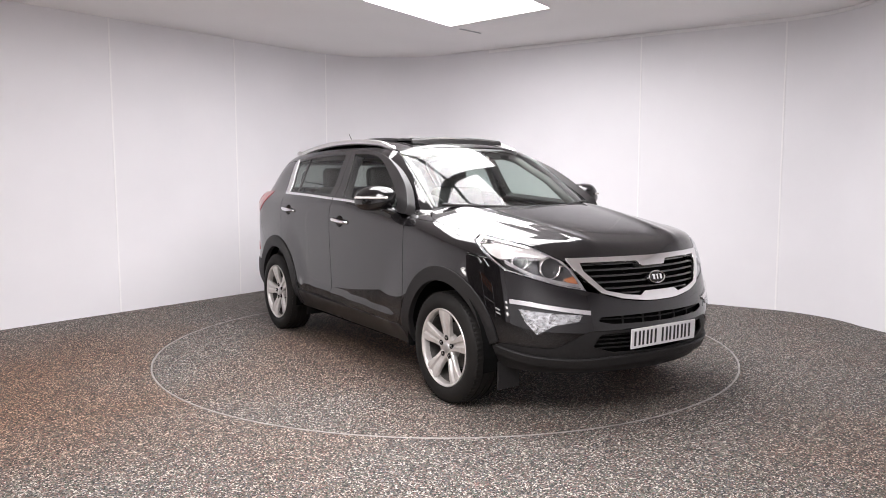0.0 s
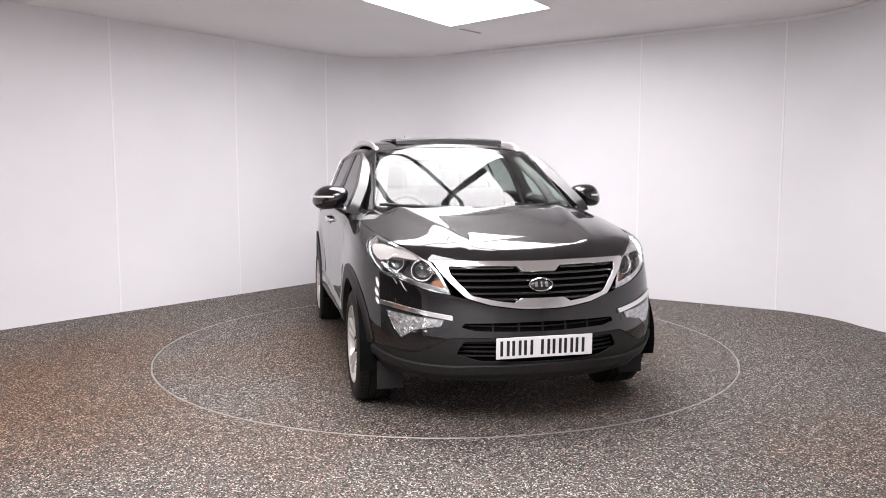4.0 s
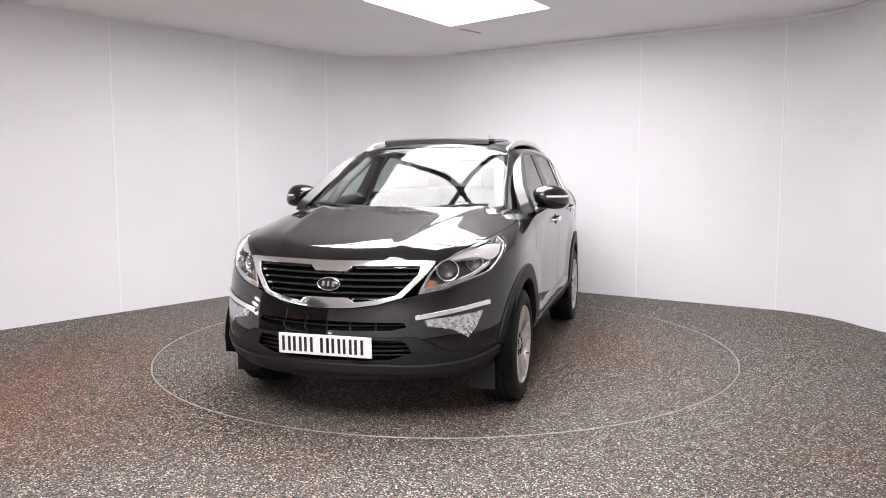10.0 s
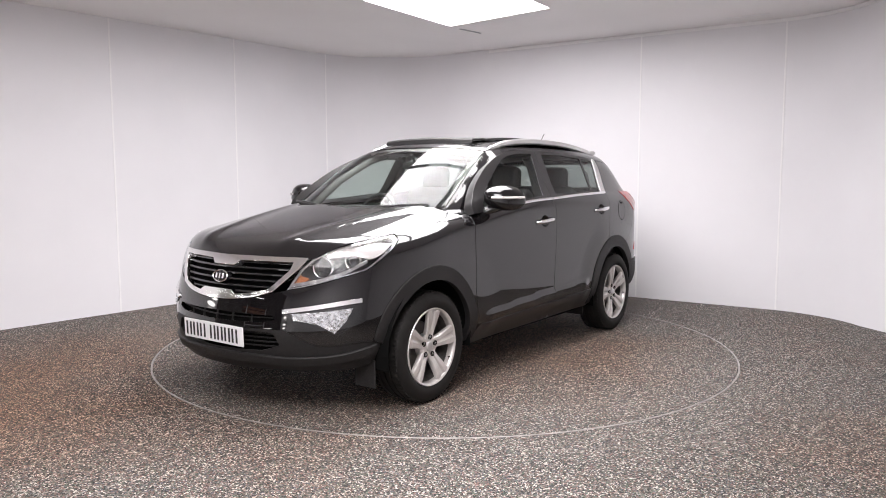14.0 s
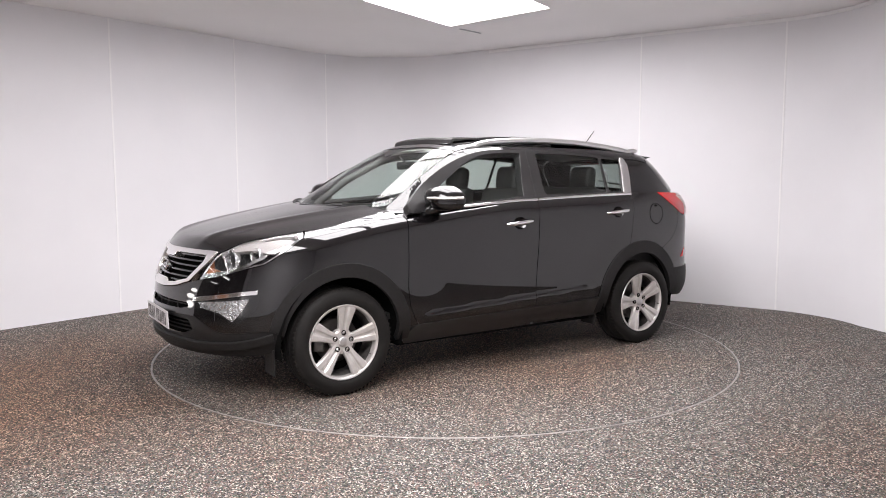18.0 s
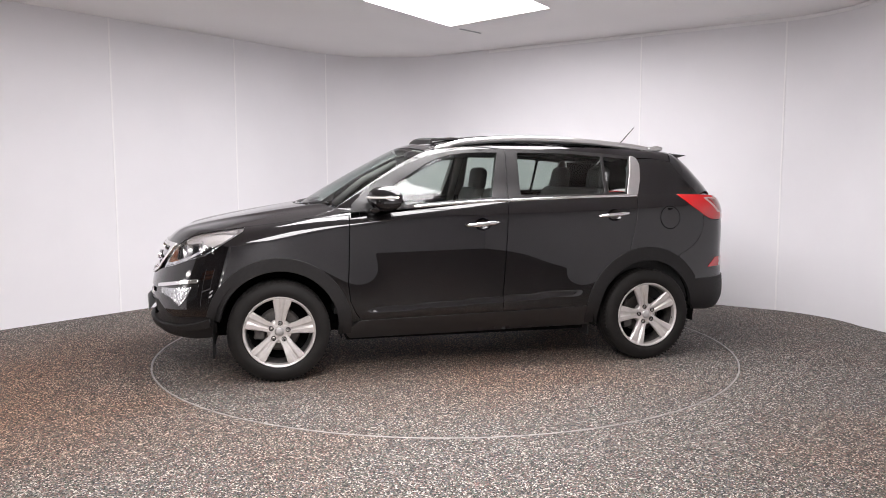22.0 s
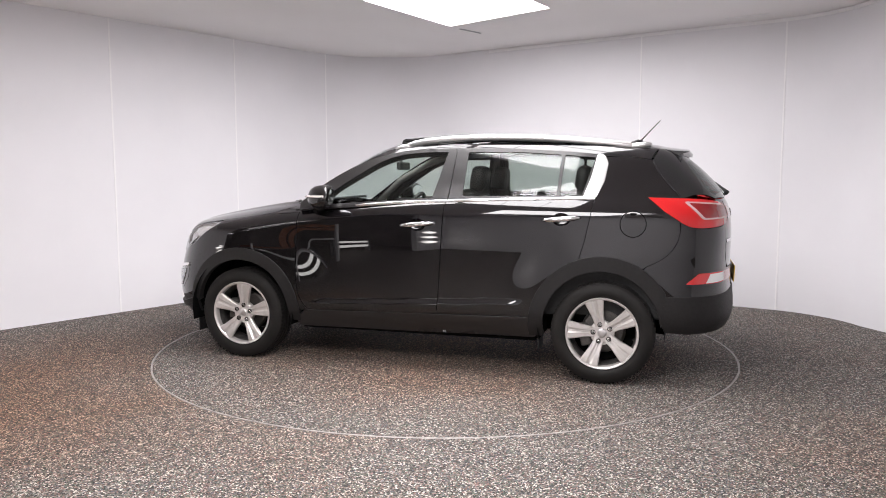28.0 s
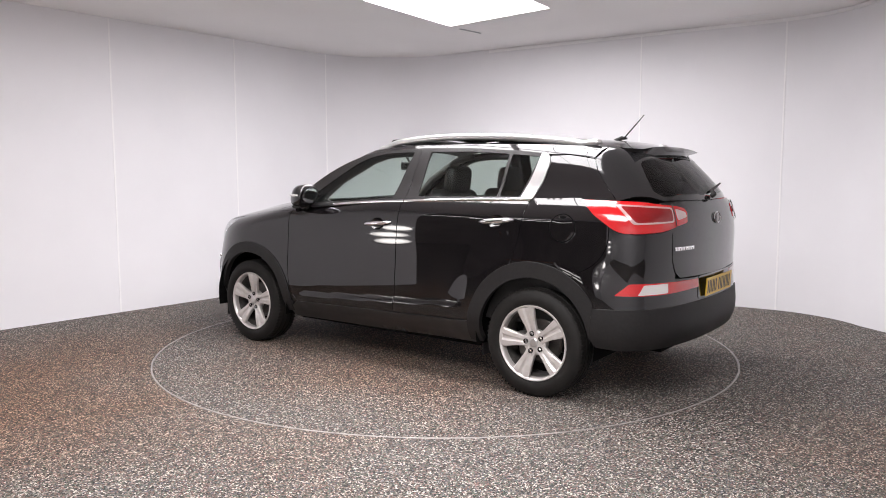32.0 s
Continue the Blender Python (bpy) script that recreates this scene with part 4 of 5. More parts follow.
# ------------------------------------------------ sides, left then mirrored
F_DOOR_FRONT = [(0.85, 1.085), (0.855, 0.95), (0.858, 0.80), (0.866, 0.62), (0.852, 0.50), (0.815, 0.42), (0.775, 0.372)]
MID = [(-0.256, 1.165), (-0.243, 1.0), (-0.232, 0.8), (-0.218, 0.6), (-0.206, 0.398)]
GAP = 0.0036
QSEAM = [tuple(p) for p in curve(S((-1.806, 0.985), (-1.79, 0.92), (-1.744, 0.85), (-1.68, 0.80), (-1.60, 0.762)), 3)]
for sy in (1, -1):
    mir = sy < 0
    # front wing
    o = S(*[(x + GAP, z) for x, z in F_DOOR_FRONT]) + arch(1.315, 0.455, 177, 47) + S((1.655, 0.70), (1.695, 0.80))
    o += [on_side(1.735, 0.848), on_side(1.70, 0.875), on_side(1.66, 0.903), on_side(1.60, 0.942), on_side(1.545, 0.975)] + [on_top(x, y) for x, y in ((1.515, 0.759), (1.42, 0.778), (1.3, 0.796), (1.2, 0.808), (1.13, 0.808), (1.06, 0.826), (0.95, 0.836), (0.86, 0.838))]
    panel("front_wing", SIDE, o, PAINT, car, "glossy black front wing", cell=0.02, mirror=mir)
    # doors
    fd = new("front_door")
    fd.parent = car
    rd = new("rear_door")
    rd.parent = car
    tagged(fd, "glossy black front door with chrome handle")
    tagged(rd, "glossy black rear door with chrome handle")
    o = S(*[(x - GAP, z) for x, z in F_DOOR_FRONT[::-1]]) + S((0.70, 1.10), (0.54, 1.118), (0.2, 1.146), (-0.1, 1.160)) + S(*[(x + GAP, z) for x, z in MID]) + S((0.0, 0.392), (0.4, 0.380))
    cup_at = lambda hx, hz: [(hx + 0.06 * math.cos(a), 0.9, hz - 0.004 + 0.043 * math.sin(a)) for a in np.linspace(0, 2 * math.pi, 26, endpoint=False)]
    panel("door_skin", SIDE, o, PAINT, fd, cell=0.016, mirror=mir, holes=[cup_at(-0.063, 1.008)])
    o = S(*[(x - GAP, z) for x, z in MID[::-1]]) + S((-0.6, 1.178), (-1.0, 1.187), (-1.262, 1.19), (-1.238, 1.07), (-1.208, 0.92), (-1.168, 0.785)) + arch(-1.32, 0.455, 66, 12) + S((-0.84, 0.41), (-0.5, 0.405))
    panel("door_skin", SIDE, o, PAINT, rd, cell=0.016, mirror=mir, holes=[cup_at(-1.055, 1.058)])
    # window frames and glass
    DLO_F = G((-0.150, 1.188), (-0.19, 1.35), (-0.228, 1.502)) + [tuple(p) for p in curve(G((-0.10, 1.503), (0.04, 1.495), (0.16, 1.475), (0.28, 1.43), (0.40, 1.36), (0.52, 1.285), (0.64, 1.20), (0.70, 1.15)), 4)] + G((0.705, 1.13))
    o = G((0.838, 1.098), (0.832, 1.15)) + [tuple(p) for p in curve(G((0.755, 1.222), (0.65, 1.300), (0.49, 1.392), (0.32, 1.462), (0.16, 1.503), (0.0, 1.522), (-0.29, 1.53)), 4)] + G((-0.262, 1.166), (0.0, 1.15), (0.4, 1.122))
    panel("window_frame", GLASSSIDE, o, PILLAR, fd, "dark satin window frame", holes=[DLO_F], depth=0.07, cell=0.035, mirror=mir, off=0.0)
    ob = panel("window", GLASSSIDE, DLO_F, SIDEGLASS, fd, "green-tinted side window", off=-0.006, depth=0.003, cell=0.05, mirror=mir)
    ob.visible_shadow = False
    DLO_R = rounded(G((-0.362, 1.198), (-0.375, 1.503), (-0.72, 1.498), (-1.028, 1.478), (-1.012, 1.207)), 0.02, 3)
    DLO_Q = rounded(G((-1.032, 1.207), (-1.050, 1.476), (-1.258, 1.458), (-1.178, 1.208)), 0.015, 3)
    o = G((-0.268, 1.168), (-0.294, 1.53)) + [tuple(p) for p in curve(G((-0.68, 1.523), (-1.08, 1.497), (-1.275, 1.478)), 5)] + G((-1.19, 1.19), (-0.8, 1.184))
    panel("window_frame", GLASSSIDE, o, PILLAR, rd, "dark satin window frame", holes=[DLO_R, DLO_Q], cell=0.035, mirror=mir)
    for dl in (DLO_R, DLO_Q):
        ob = panel("window", GLASSSIDE, dl, DOORGLASS, rd, "dark green-tinted side window", off=-0.006, depth=0.003, cell=0.05, mirror=mir)
        ob.visible_shadow = False
    # chrome along the waist and up the rear pillar
    for dr, line in ((fd, ((0.66, 1.106), (0.54, 1.117), (0.3, 1.138), (0.0, 1.157), (-0.263, 1.166))), (rd, ((-0.271, 1.166), (-0.7, 1.181), (-1.0, 1.188), (-1.265, 1.193)))):
        bm = bmesh.new()
        rows = []
        for p in curve([(x, 0, z) for x, z in line], 8):
            y = max(on_side(p[0], p[2])[1], on_side(p[0], p[2], cabin_form)[1]) + 0.001
            rows.append([bm.verts.new((p[0], sy * (y + dy), p[2] + dz)) for dy, dz in ((-0.01, 0.010), (0.003, 0.0095), (0.006, 0.006), (0.0075, 0.0), (0.0065, -0.006), (0.004, -0.0095), (-0.01, -0.010))])
        for p, q in zip(rows, rows[1:]):
            for k in range(6):
                bm.faces.new((p[k], p[k + 1], q[k + 1], q[k]))
        bm.faces.new(rows[0])
        bm.faces.new(rows[-1])
        part("waist_strip", flip_out(bm), CHROME, dr, "chrome waist strip", smooth=True).data.set_sharp_from_angle(angle=radians(50))
    o = rounded(G((-1.186, 1.192), (-1.235, 1.33), (-1.268, 1.484), (-1.315, 1.470), (-1.338, 1.42), (-1.318, 1.30), (-1.272, 1.192)), 0.02, 4)
    panel("rear_pillar_trim", GLASSSIDE, o, SILVER, car, "satin silver trim on the rear pillar", off=0.006, cell=0.03, mirror=mir)
    # door handles with their scooped cups
    for hx, hz, dr in ((-0.063, 1.008, fd), (-1.055, 1.058, rd)):
        y0 = float(cast(low_form, np.array([[hx, 3.0, hz]]), np.array([[0, -1.0, 0]]), 3.0)[0][0][1])
        bm = bmesh.new()
        rows = []
        for t in np.linspace(-1, 1, 13):
            px = hx - 0.128 * t
            yy = y0 + 0.036 * (1 - t**4) - 0.004
            pz = hz + 0.010 * t
            hh = 0.016 * (1 - 0.55 * abs(t) ** 3)
            rows.append([bm.verts.new((px, sy * (yy + 0.011 * math.cos(k * math.pi / 4)), pz + hh * math.sin(k * math.pi / 4))) for k in range(8)])
        for p, q in zip(rows, rows[1:]):
            for k in range(8):
                bm.faces.new((p[k], p[(k + 1) % 8], q[(k + 1) % 8], q[k]))
        bm.faces.new(rows[0])
        bm.faces.new(rows[-1])
        part("handle", flip_out(bm), CHROME, dr, "chrome door handle", smooth=True)
        panel("handle_cup", SIDE, cup_at(hx, hz), PAINT, dr, "scooped handle cup", off=0.0, depth=0.002, cell=0.008, mirror=mir, dome=-0.034)
    # rear quarter: lower body and pillar
    o = S((-1.270, 1.20), (-1.5, 1.206), (-1.60, 1.207)) + [(p[0], p[1], p[2]) for p in curve([(-1.66, 0.9, 1.155), (-1.74, 0.9, 1.09), (-1.803, 0.9, 1.049)], 3)] + QSEAM + arch(-1.32, 0.455, 121, 70) + S((-1.173, 0.785), (-1.212, 0.92), (-1.243, 1.07))
    panel("quarter_panel", SIDE, o, PAINT, car, "glossy black rear quarter panel", cell=0.02, mirror=mir)
    o = G((-1.272, 1.188), (-1.322, 1.30), (-1.342, 1.42), (-1.33, 1.462)) + [on_side(x, z, cabin_form) for x, z in ((-1.45, 1.462), (-1.55, 1.448), (-1.62, 1.436), (-1.655, 1.37), (-1.69, 1.325), (-1.75, 1.255), (-1.81, 1.192), (-1.62, 1.190))]
    panel("rear_pillar", REARCORNER, o, PAINT, car, "glossy black rear pillar", cell=0.03, mirror=mir)
    # fuel flap on the left only
    if sy > 0:
        c = [(-1.515 + 0.079 * math.cos(a), 0.9, 1.030 + 0.079 * math.sin(a)) for a in np.linspace(0, 2 * math.pi, 40, endpoint=False)]
        c2 = [(-1.515 + 0.0845 * math.cos(a), 0.9, 1.030 + 0.0845 * math.sin(a)) for a in np.linspace(0, 2 * math.pi, 40, endpoint=False)]
        panel("fuel_flap_gap", SIDE, c2, VOID, car, off=0.0006, depth=0.002, cell=0.03)
        panel("fuel_flap", SIDE, c, PAINT, car, "round fuel filler flap", off=0.0012, depth=0.003, cell=0.03)
    # roof side and screen pillar
    inner = curve([(lambda q: (q[0], q[1] + 0.004, q[2]))(screen_pt(x, y)) for x, y in ((0.905, 0.694), (0.76, 0.685), (0.62, 0.667), (0.46, 0.640), (0.28, 0.603))], 5)[::-1]
    o = [(0.93, 0.72, 1.09), (0.95, 0.78, 1.03), (0.90, 0.845, 1.03), (0.855, 0.855, 1.075)] + curve([(0.86, 0.84, 1.15), (0.75, 0.805, 1.24), (0.645, 0.78, 1.313), (0.48, 0.74, 1.402), (0.31, 0.72, 1.472), (0.15, 0.70, 1.513), (0.0, 0.69, 1.532), (-0.3, 0.69, 1.54), (-0.68, 0.69, 1.533), (-1.08, 0.70, 1.507), (-1.30, 0.71, 1.482)], 4) + [on_side(x, z, cabin_form) for x, z in ((-1.45, 1.468), (-1.55, 1.454), (-1.615, 1.442))]
    o += curve([(-1.66, 0.572, 1.53), (-1.2, 0.603, 1.5), (-0.6, 0.608, 1.5), (0.0, 0.603, 1.5)], 5) + inner
    panel("roof_side", PILLARLAY, o, PAINT, car, "glossy black roof side and screen pillar", cell=0.015, mirror=mir)
    corner = [on_top(x, y) for x, y in ((0.80, 0.66), (0.925, 0.672), (0.945, 0.740), (1.045, 0.793), (1.125, 0.803), (1.06, 0.822), (0.95, 0.832), (0.86, 0.834), (0.80, 0.82))]
    panel("scuttle_corner", TOP, corner, PAINT, car, "black corner panel under the screen pillar", cell=0.03, mirror=mir)
    # roof rail on feet
    rail = new("roof_rail")
    rail.parent = car
    tagged(rail, "satin silver roof rail")
    pts = curve([(0.22, 0.580, 1.510), (0.10, 0.591, 1.556), (-0.08, 0.602, 1.585), (-0.45, 0.608, 1.602), (-0.9, 0.606, 1.590), (-1.3, 0.595, 1.556), (-1.50, 0.585, 1.530), (-1.60, 0.572, 1.508)], 5)
    bm = bmesh.new()
    rows = []
    for i, p in enumerate(pts):
        k = 0.55 + 0.45 * min(1, 5 * min(i, len(pts) - 1 - i) / len(pts))
        rows.append([bm.verts.new((p[0], sy * (p[1] + 0.018 * k * math.cos(a)), p[2] + 0.023 * k * math.sin(a))) for a in np.linspace(0, 2 * math.pi, 14, endpoint=False)])
    for p, q in zip(rows, rows[1:]):
        for k in range(14):
            bm.faces.new((p[k], p[(k + 1) % 14], q[(k + 1) % 14], q[k]))
    part("bar", flip_out(bm), SILVER, rail, smooth=True)
    for px, pz in ((0.15, 1.525), (-1.52, 1.52)):
        bm = bmesh.new()
        tube(bm, [(px + 0.07, sy * 0.581, pz - 0.012), (px + 0.03, sy * 0.585, pz + 0.012), (px - 0.05, sy * 0.588, pz + 0.022), (px - 0.09, sy * 0.588, pz + 0.02)], [0.010, 0.019, 0.021, 0.012], 12)
        part("foot", flip_out(bm), SILVER, rail, smooth=True)
    # arches and sill in plastic
    for xc in (1.315, -1.32):
        if xc > 0:
            o = arch(xc, 0.470, 12, 186) + arch(xc, 0.386, 188, 9)
        else:
            o = arch(xc, 0.480, -7, 148) + arch(xc, 0.386, 176, -9)
        panel("arch_trim", SIDE, rounded(o, 0.0), PLASTIC, car, "dark grey plastic wheel arch trim", off=0.010, depth=0.04, cell=0.025, mirror=mir, fold=0.005)
    o = rounded(S((0.79, 0.372), (0.3, 0.383), (-0.3, 0.393), (-0.86, 0.405), (-0.90, 0.30), (-0.88, 0.262), (0.0, 0.248), (0.86, 0.245), (0.89, 0.30)), 0.015, 3)
    panel("sill_trim", SIDE, o, PILLAR, car, "satin black sill trim", off=0.006, depth=0.05, cell=0.035, mirror=mir)
    # mud flaps
    for fx, fz in ((1.74, 0.15), (-0.90, 0.17)):
        bm = bmesh.new()
        block(bm, fx - 0.006, fx + 0.006, sy * 0.72 - 0.075, sy * 0.72 + 0.075, fz, fz + 0.16, None, 0.004)
        part("mud_flap", bm, PLASTIC, car)
    # door mirror
    mr = new("door_mirror")
    mr.parent = car
    tagged(mr, "black door mirror with side repeater")
    bm = bmesh.new()
    bmesh.ops.create_uvsphere(bm, u_segments=32, v_segments=20, radius=1)
    for v in bm.verts:
        x, y, z = v.co
        e = lambda q, k: math.copysign(abs(q) ** k, q)
        x, y, z = e(x, 0.75), e(y, 0.7), e(z, 0.75)
        px = 0.590 + 0.135 * x * (1 - 0.25 * y) if x > 0 else 0.590 + 0.03 * x
        v.co = (px - 0.05 * max(0, y) ** 2, sy * (0.968 + 0.118 * y), 1.192 + (0.083 - 0.014 * max(0, y) ** 3 - 0.01 * max(0, -y)) * z)
    part("housing", flip_out(bm), PAINT, mr, smooth=True)
    bm = bmesh.new()
    bmesh.ops.create_uvsphere(bm, u_segments=24, v_segments=14, radius=1)
    for v in bm.verts:
        x, y, z = v.co
        v.co = (0.557 + 0.004 * x - 0.022 * (y + 0.5), sy * (0.968 + 0.094 * y), 1.192 + 0.058 * z)
    part("mirror_glass", flip_out(bm), MIRROR, mr, "silvered mirror glass")
    bm = bmesh.new()
    pts = [(0.590 + 0.150 * math.cos(a) * (1 - 0.25 * math.sin(a)) - 0.05 * max(0, math.sin(a)) ** 2, sy * (0.968 + 0.124 * math.sin(a)), 1.196) for a in np.linspace(radians(-5), radians(84), 12)]
    tube(bm, pts, 0.0095, 8, 0.9)
    part("side_repeater", bm, CLEAR, mr, "clear side repeater strip")
    bm = bmesh.new()
    tube(bm, [(0.70, sy * 0.82, 1.085), (0.68, sy * 0.87, 1.11), (0.64, sy * 0.93, 1.14)], [0.05, 0.045, 0.045], 10, 0.6)
    part("arm", bm, GLOSSBLACK, mr, smooth=True)

# ------------------------------------------------ nose
GR_OUT = both(curve([(2.09, 0, 0.885), (2.06, 0.25, 0.888), (1.99, 0.50, 0.888), (1.975, 0.528, 0.884)], 5) + curve([(2.02, 0.50, 0.83), (2.09, 0.415, 0.735), (2.11, 0.385, 0.705)], 4) + curve([(2.14, 0.27, 0.672), (2.17, 0.12, 0.653), (2.17, 0.0, 0.650)], 4))
GR_IN = both([(2.1, 0, 0.835), (2.1, 0.085, 0.835)] + curve([(2.08, 0.115, 0.862), (2.06, 0.25, 0.865), (2.0, 0.455, 0.864)], 4) + curve([(2.03, 0.45, 0.82), (2.09, 0.375, 0.735), (2.1, 0.35, 0.715)], 4) + curve([(2.14, 0.24, 0.690), (2.16, 0.15, 0.680)], 3) + [(2.17, 0.115, 0.702), (2.17, 0.0, 0.702)])
LAMP = curve([(2.07, 0.462, 0.722), (2.0, 0.58, 0.748), (1.9, 0.70, 0.790)], 4) + [on_side(1.78, 0.826), on_side(1.74, 0.852), on_side(1.70, 0.879), on_side(1.66, 0.907), on_side(1.60, 0.947), on_side(1.548, 0.978), on_top(1.525, 0.756)] + [on_top(x, y + 0.004) for x, y in ((1.56, 0.744), (1.62, 0.729), (1.70, 0.709), (1.78, 0.683), (1.86, 0.633), (1.92, 0.586), (1.965, 0.540))] + curve([(2.02, 0.51, 0.83), (2.06, 0.475, 0.755)], 3)
mirrored = lambda pts: [(p[0], -p[1], p[2]) for p in pts]
FOG = curve([(2.0, 0.44, 0.600), (1.95, 0.62, 0.618), (1.88, 0.74, 0.640), (1.84, 0.80, 0.640)], 4) + curve([(1.85, 0.79, 0.56), (1.92, 0.72, 0.478), (1.94, 0.70, 0.470)], 3) + curve([(1.97, 0.66, 0.50), (2.03, 0.56, 0.545), (2.07, 0.46, 0.548)], 3)
INTAKE = rounded(both([(2.2, 0, 0.585), (2.1, 0.395, 0.579), (2.09, 0.405, 0.556), (2.13, 0.34, 0.539), (2.2, 0.0, 0.535)]), 0.010, 3)
bumper = new("front_bumper")
bumper.parent = car
tagged(bumper, "glossy black front bumper with plastic lower edge")
skin = curve([(2.11, 0.385, 0.700), (2.14, 0.27, 0.667), (2.17, 0.12, 0.648), (2.17, 0.0, 0.645)], 4)[::-1] + [(2.07, 0.45, 0.716)] + curve([(2.0, 0.58, 0.742), (1.9, 0.70, 0.784)], 4) + [on_side(1.78, 0.820), on_side(1.742, 0.846), on_side(1.732, 0.843)] + [on_side(1.695, 0.80), on_side(1.656, 0.706), on_side(1.634, 0.672), on_side(1.660, 0.632)] + curve([(1.697, 0.87, 0.58), (1.73, 0.86, 0.50), (1.745, 0.85, 0.43)], 4) + curve([(1.85, 0.80, 0.430), (1.95, 0.69, 0.418), (2.0, 0.60, 0.425), (2.07, 0.47, 0.495), (2.1, 0.40, 0.505), (2.2, 0.0, 0.505)], 4)
panel("bumper_skin", NOSE, both(skin), PAINT, bumper, cell=0.03, holes=[INTAKE])
panel("intake_back", NOSE, rounded(both([(2.2, 0, 0.60), (2.1, 0.43, 0.60), (2.1, 0.43, 0.54), (2.2, 0, 0.52)]), 0), VOID, bumper, off=-0.035, depth=0.002)
panel("intake_slat", NOSE, both([(2.2, 0, 0.563), (2.1, 0.405, 0.570), (2.1, 0.405, 0.565), (2.2, 0, 0.558)]), PLASTIC, bumper, off=-0.020, depth=0.012)
for y in (-0.27, -0.13, 0.0, 0.13, 0.27):
    panel("intake_rib", NOSE, [(2.2, y - 0.004, 0.59), (2.2, y + 0.004, 0.59), (2.2, y + 0.004, 0.53), (2.2, y - 0.004, 0.53)], PLASTIC, bumper, off=-0.022, depth=0.010, cell=0.03)
low = curve([(2.2, 0.0, 0.502), (2.1, 0.40, 0.502), (2.07, 0.47, 0.491), (2.0, 0.60, 0.420), (1.95, 0.69, 0.413), (1.85, 0.80, 0.425), (1.745, 0.85, 0.425)], 4) + curve([(1.75, 0.85, 0.36), (1.78, 0.83, 0.30), (1.85, 0.78, 0.272)], 3) + curve([(1.95, 0.69, 0.262), (2.05, 0.52, 0.262), (2.12, 0.3, 0.265), (2.15, 0.0, 0.268)], 4)
LOWIN = rounded(both([(2.2, 0, 0.492), (2.12, 0.40, 0.486), (2.1, 0.44, 0.415), (2.15, 0.33, 0.378), (2.2, 0.0, 0.372)]), 0.015, 3)
panel("lower_bumper", NOSE, both(low), PLASTIC, bumper, "dark grey plastic lower bumper", off=-0.004, cell=0.03, holes=[LOWIN])
panel("lower_intake_back", NOSE, both([(2.2, 0, 0.500), (2.1, 0.46, 0.498), (2.1, 0.46, 0.36), (2.2, 0, 0.36)]), VOID, bumper, off=-0.045, depth=0.002)
for zz in (0.398, 0.424, 0.450, 0.474):
    panel("mesh_slat", NOSE, both([(2.2, 0, zz + 0.003), (2.1, 0.43, zz + 0.003), (2.1, 0.43, zz - 0.003), (2.2, 0, zz - 0.003)]), PLASTIC, bumper, off=-0.030, depth=0.010)
lip = curve([(2.2, 0, 0.362), (2.12, 0.3, 0.358), (2.06, 0.48, 0.350), (1.95, 0.68, 0.362), (1.85, 0.80, 0.392), (1.78, 0.84, 0.415)], 5)
panel("chin_lip", NOSE, both(lip + [(p[0], p[1], p[2] - 0.042) for p in lip[::-1]]), PLASTIC, bumper, "dark plastic lower lip", off=0.016, depth=0.025, cell=0.03, fold=0.010)

grille = new("grille")
grille.parent = car
tagged(grille, "black slatted grille in a wide chrome frame")
panel("grille_back", NOSE, GR_IN, VOID, grille, off=-0.05, depth=0.002)
panel("grille_frame", NOSE, GR_OUT, BRIGHT, grille, "bright satin chrome grille frame", holes=[GR_IN], off=0.010, depth=0.045, cell=0.025, dome=0.004, fold=0.005)
for i, zz in enumerate((0.852, 0.822, 0.790, 0.757, 0.724, 0.696)):
    w1 = 0.452 - max(0, (0.83 - zz)) * 0.78
    if zz < 0.70:
        w1 = 0.28
    inner0 = 0.13 if (zz > 0.84 or zz < 0.70) else 0.0
    segs = [(-w1, -inner0), (inner0, w1)] if inner0 else [(-w1, w1)]
    for a, b in segs:
        bm = bmesh.new()
        rows = []
        for y in np.linspace(a, b, 13):
            px = float(cast(low_form, np.array([[3.5, y, zz]]), np.array([[-1.0, 0, 0]]), 3.0)[0][0][0]) - 0.012
            rows.append([bm.verts.new((px - dx, y, zz + dz)) for dx, dz in ((0.0, 0.003), (0.004, 0.007), (0.03, 0.009), (0.03, -0.004), (0.0, -0.003))])
        for p, q in zip(rows, rows[1:]):
            for k in range(5):
                bm.faces.new((p[k], p[(k + 1) % 5], q[(k + 1) % 5], q[k]))
        part("slat", flip_out(bm), GLOSSBLACK, grille)
bx = float(cast(low_form, np.array([[3.5, 0, 0.765]]), np.array([[-1.0, 0, 0]]), 3.0)[0][0][0])
badge = pose(bx - 0.008, 0, 0.768, 0, -16, 0)
bm = bmesh.new()
revolve(bm, [(0.001, 0.014), (0.8, 0.012), (0.96, 0.004), (1.0, -0.02), (0.9, -0.03)], "x", 48)
bmesh.ops.transform(bm, matrix=badge @ Matrix.Diagonal((1, 0.064, 0.033, 1)), verts=bm.verts)
bdg = part("badge", flip_out(bm), GLOSSBLACK, grille, "oval maker's badge", smooth=True)
bm = bmesh.new()
n = 48
rr = []
for i in range(n):
    a = 2 * math.pi * i / n
    rr.append([bm.verts.new(badge @ Vector((0.014 + dx, (0.062 + dr) * math.cos(a), (0.0325 + dr) * math.sin(a)))) for dx, dr in ((0, 0.004), (0.004, 0), (0, -0.004), (-0.014, -0.002), (-0.014, 0.004))])
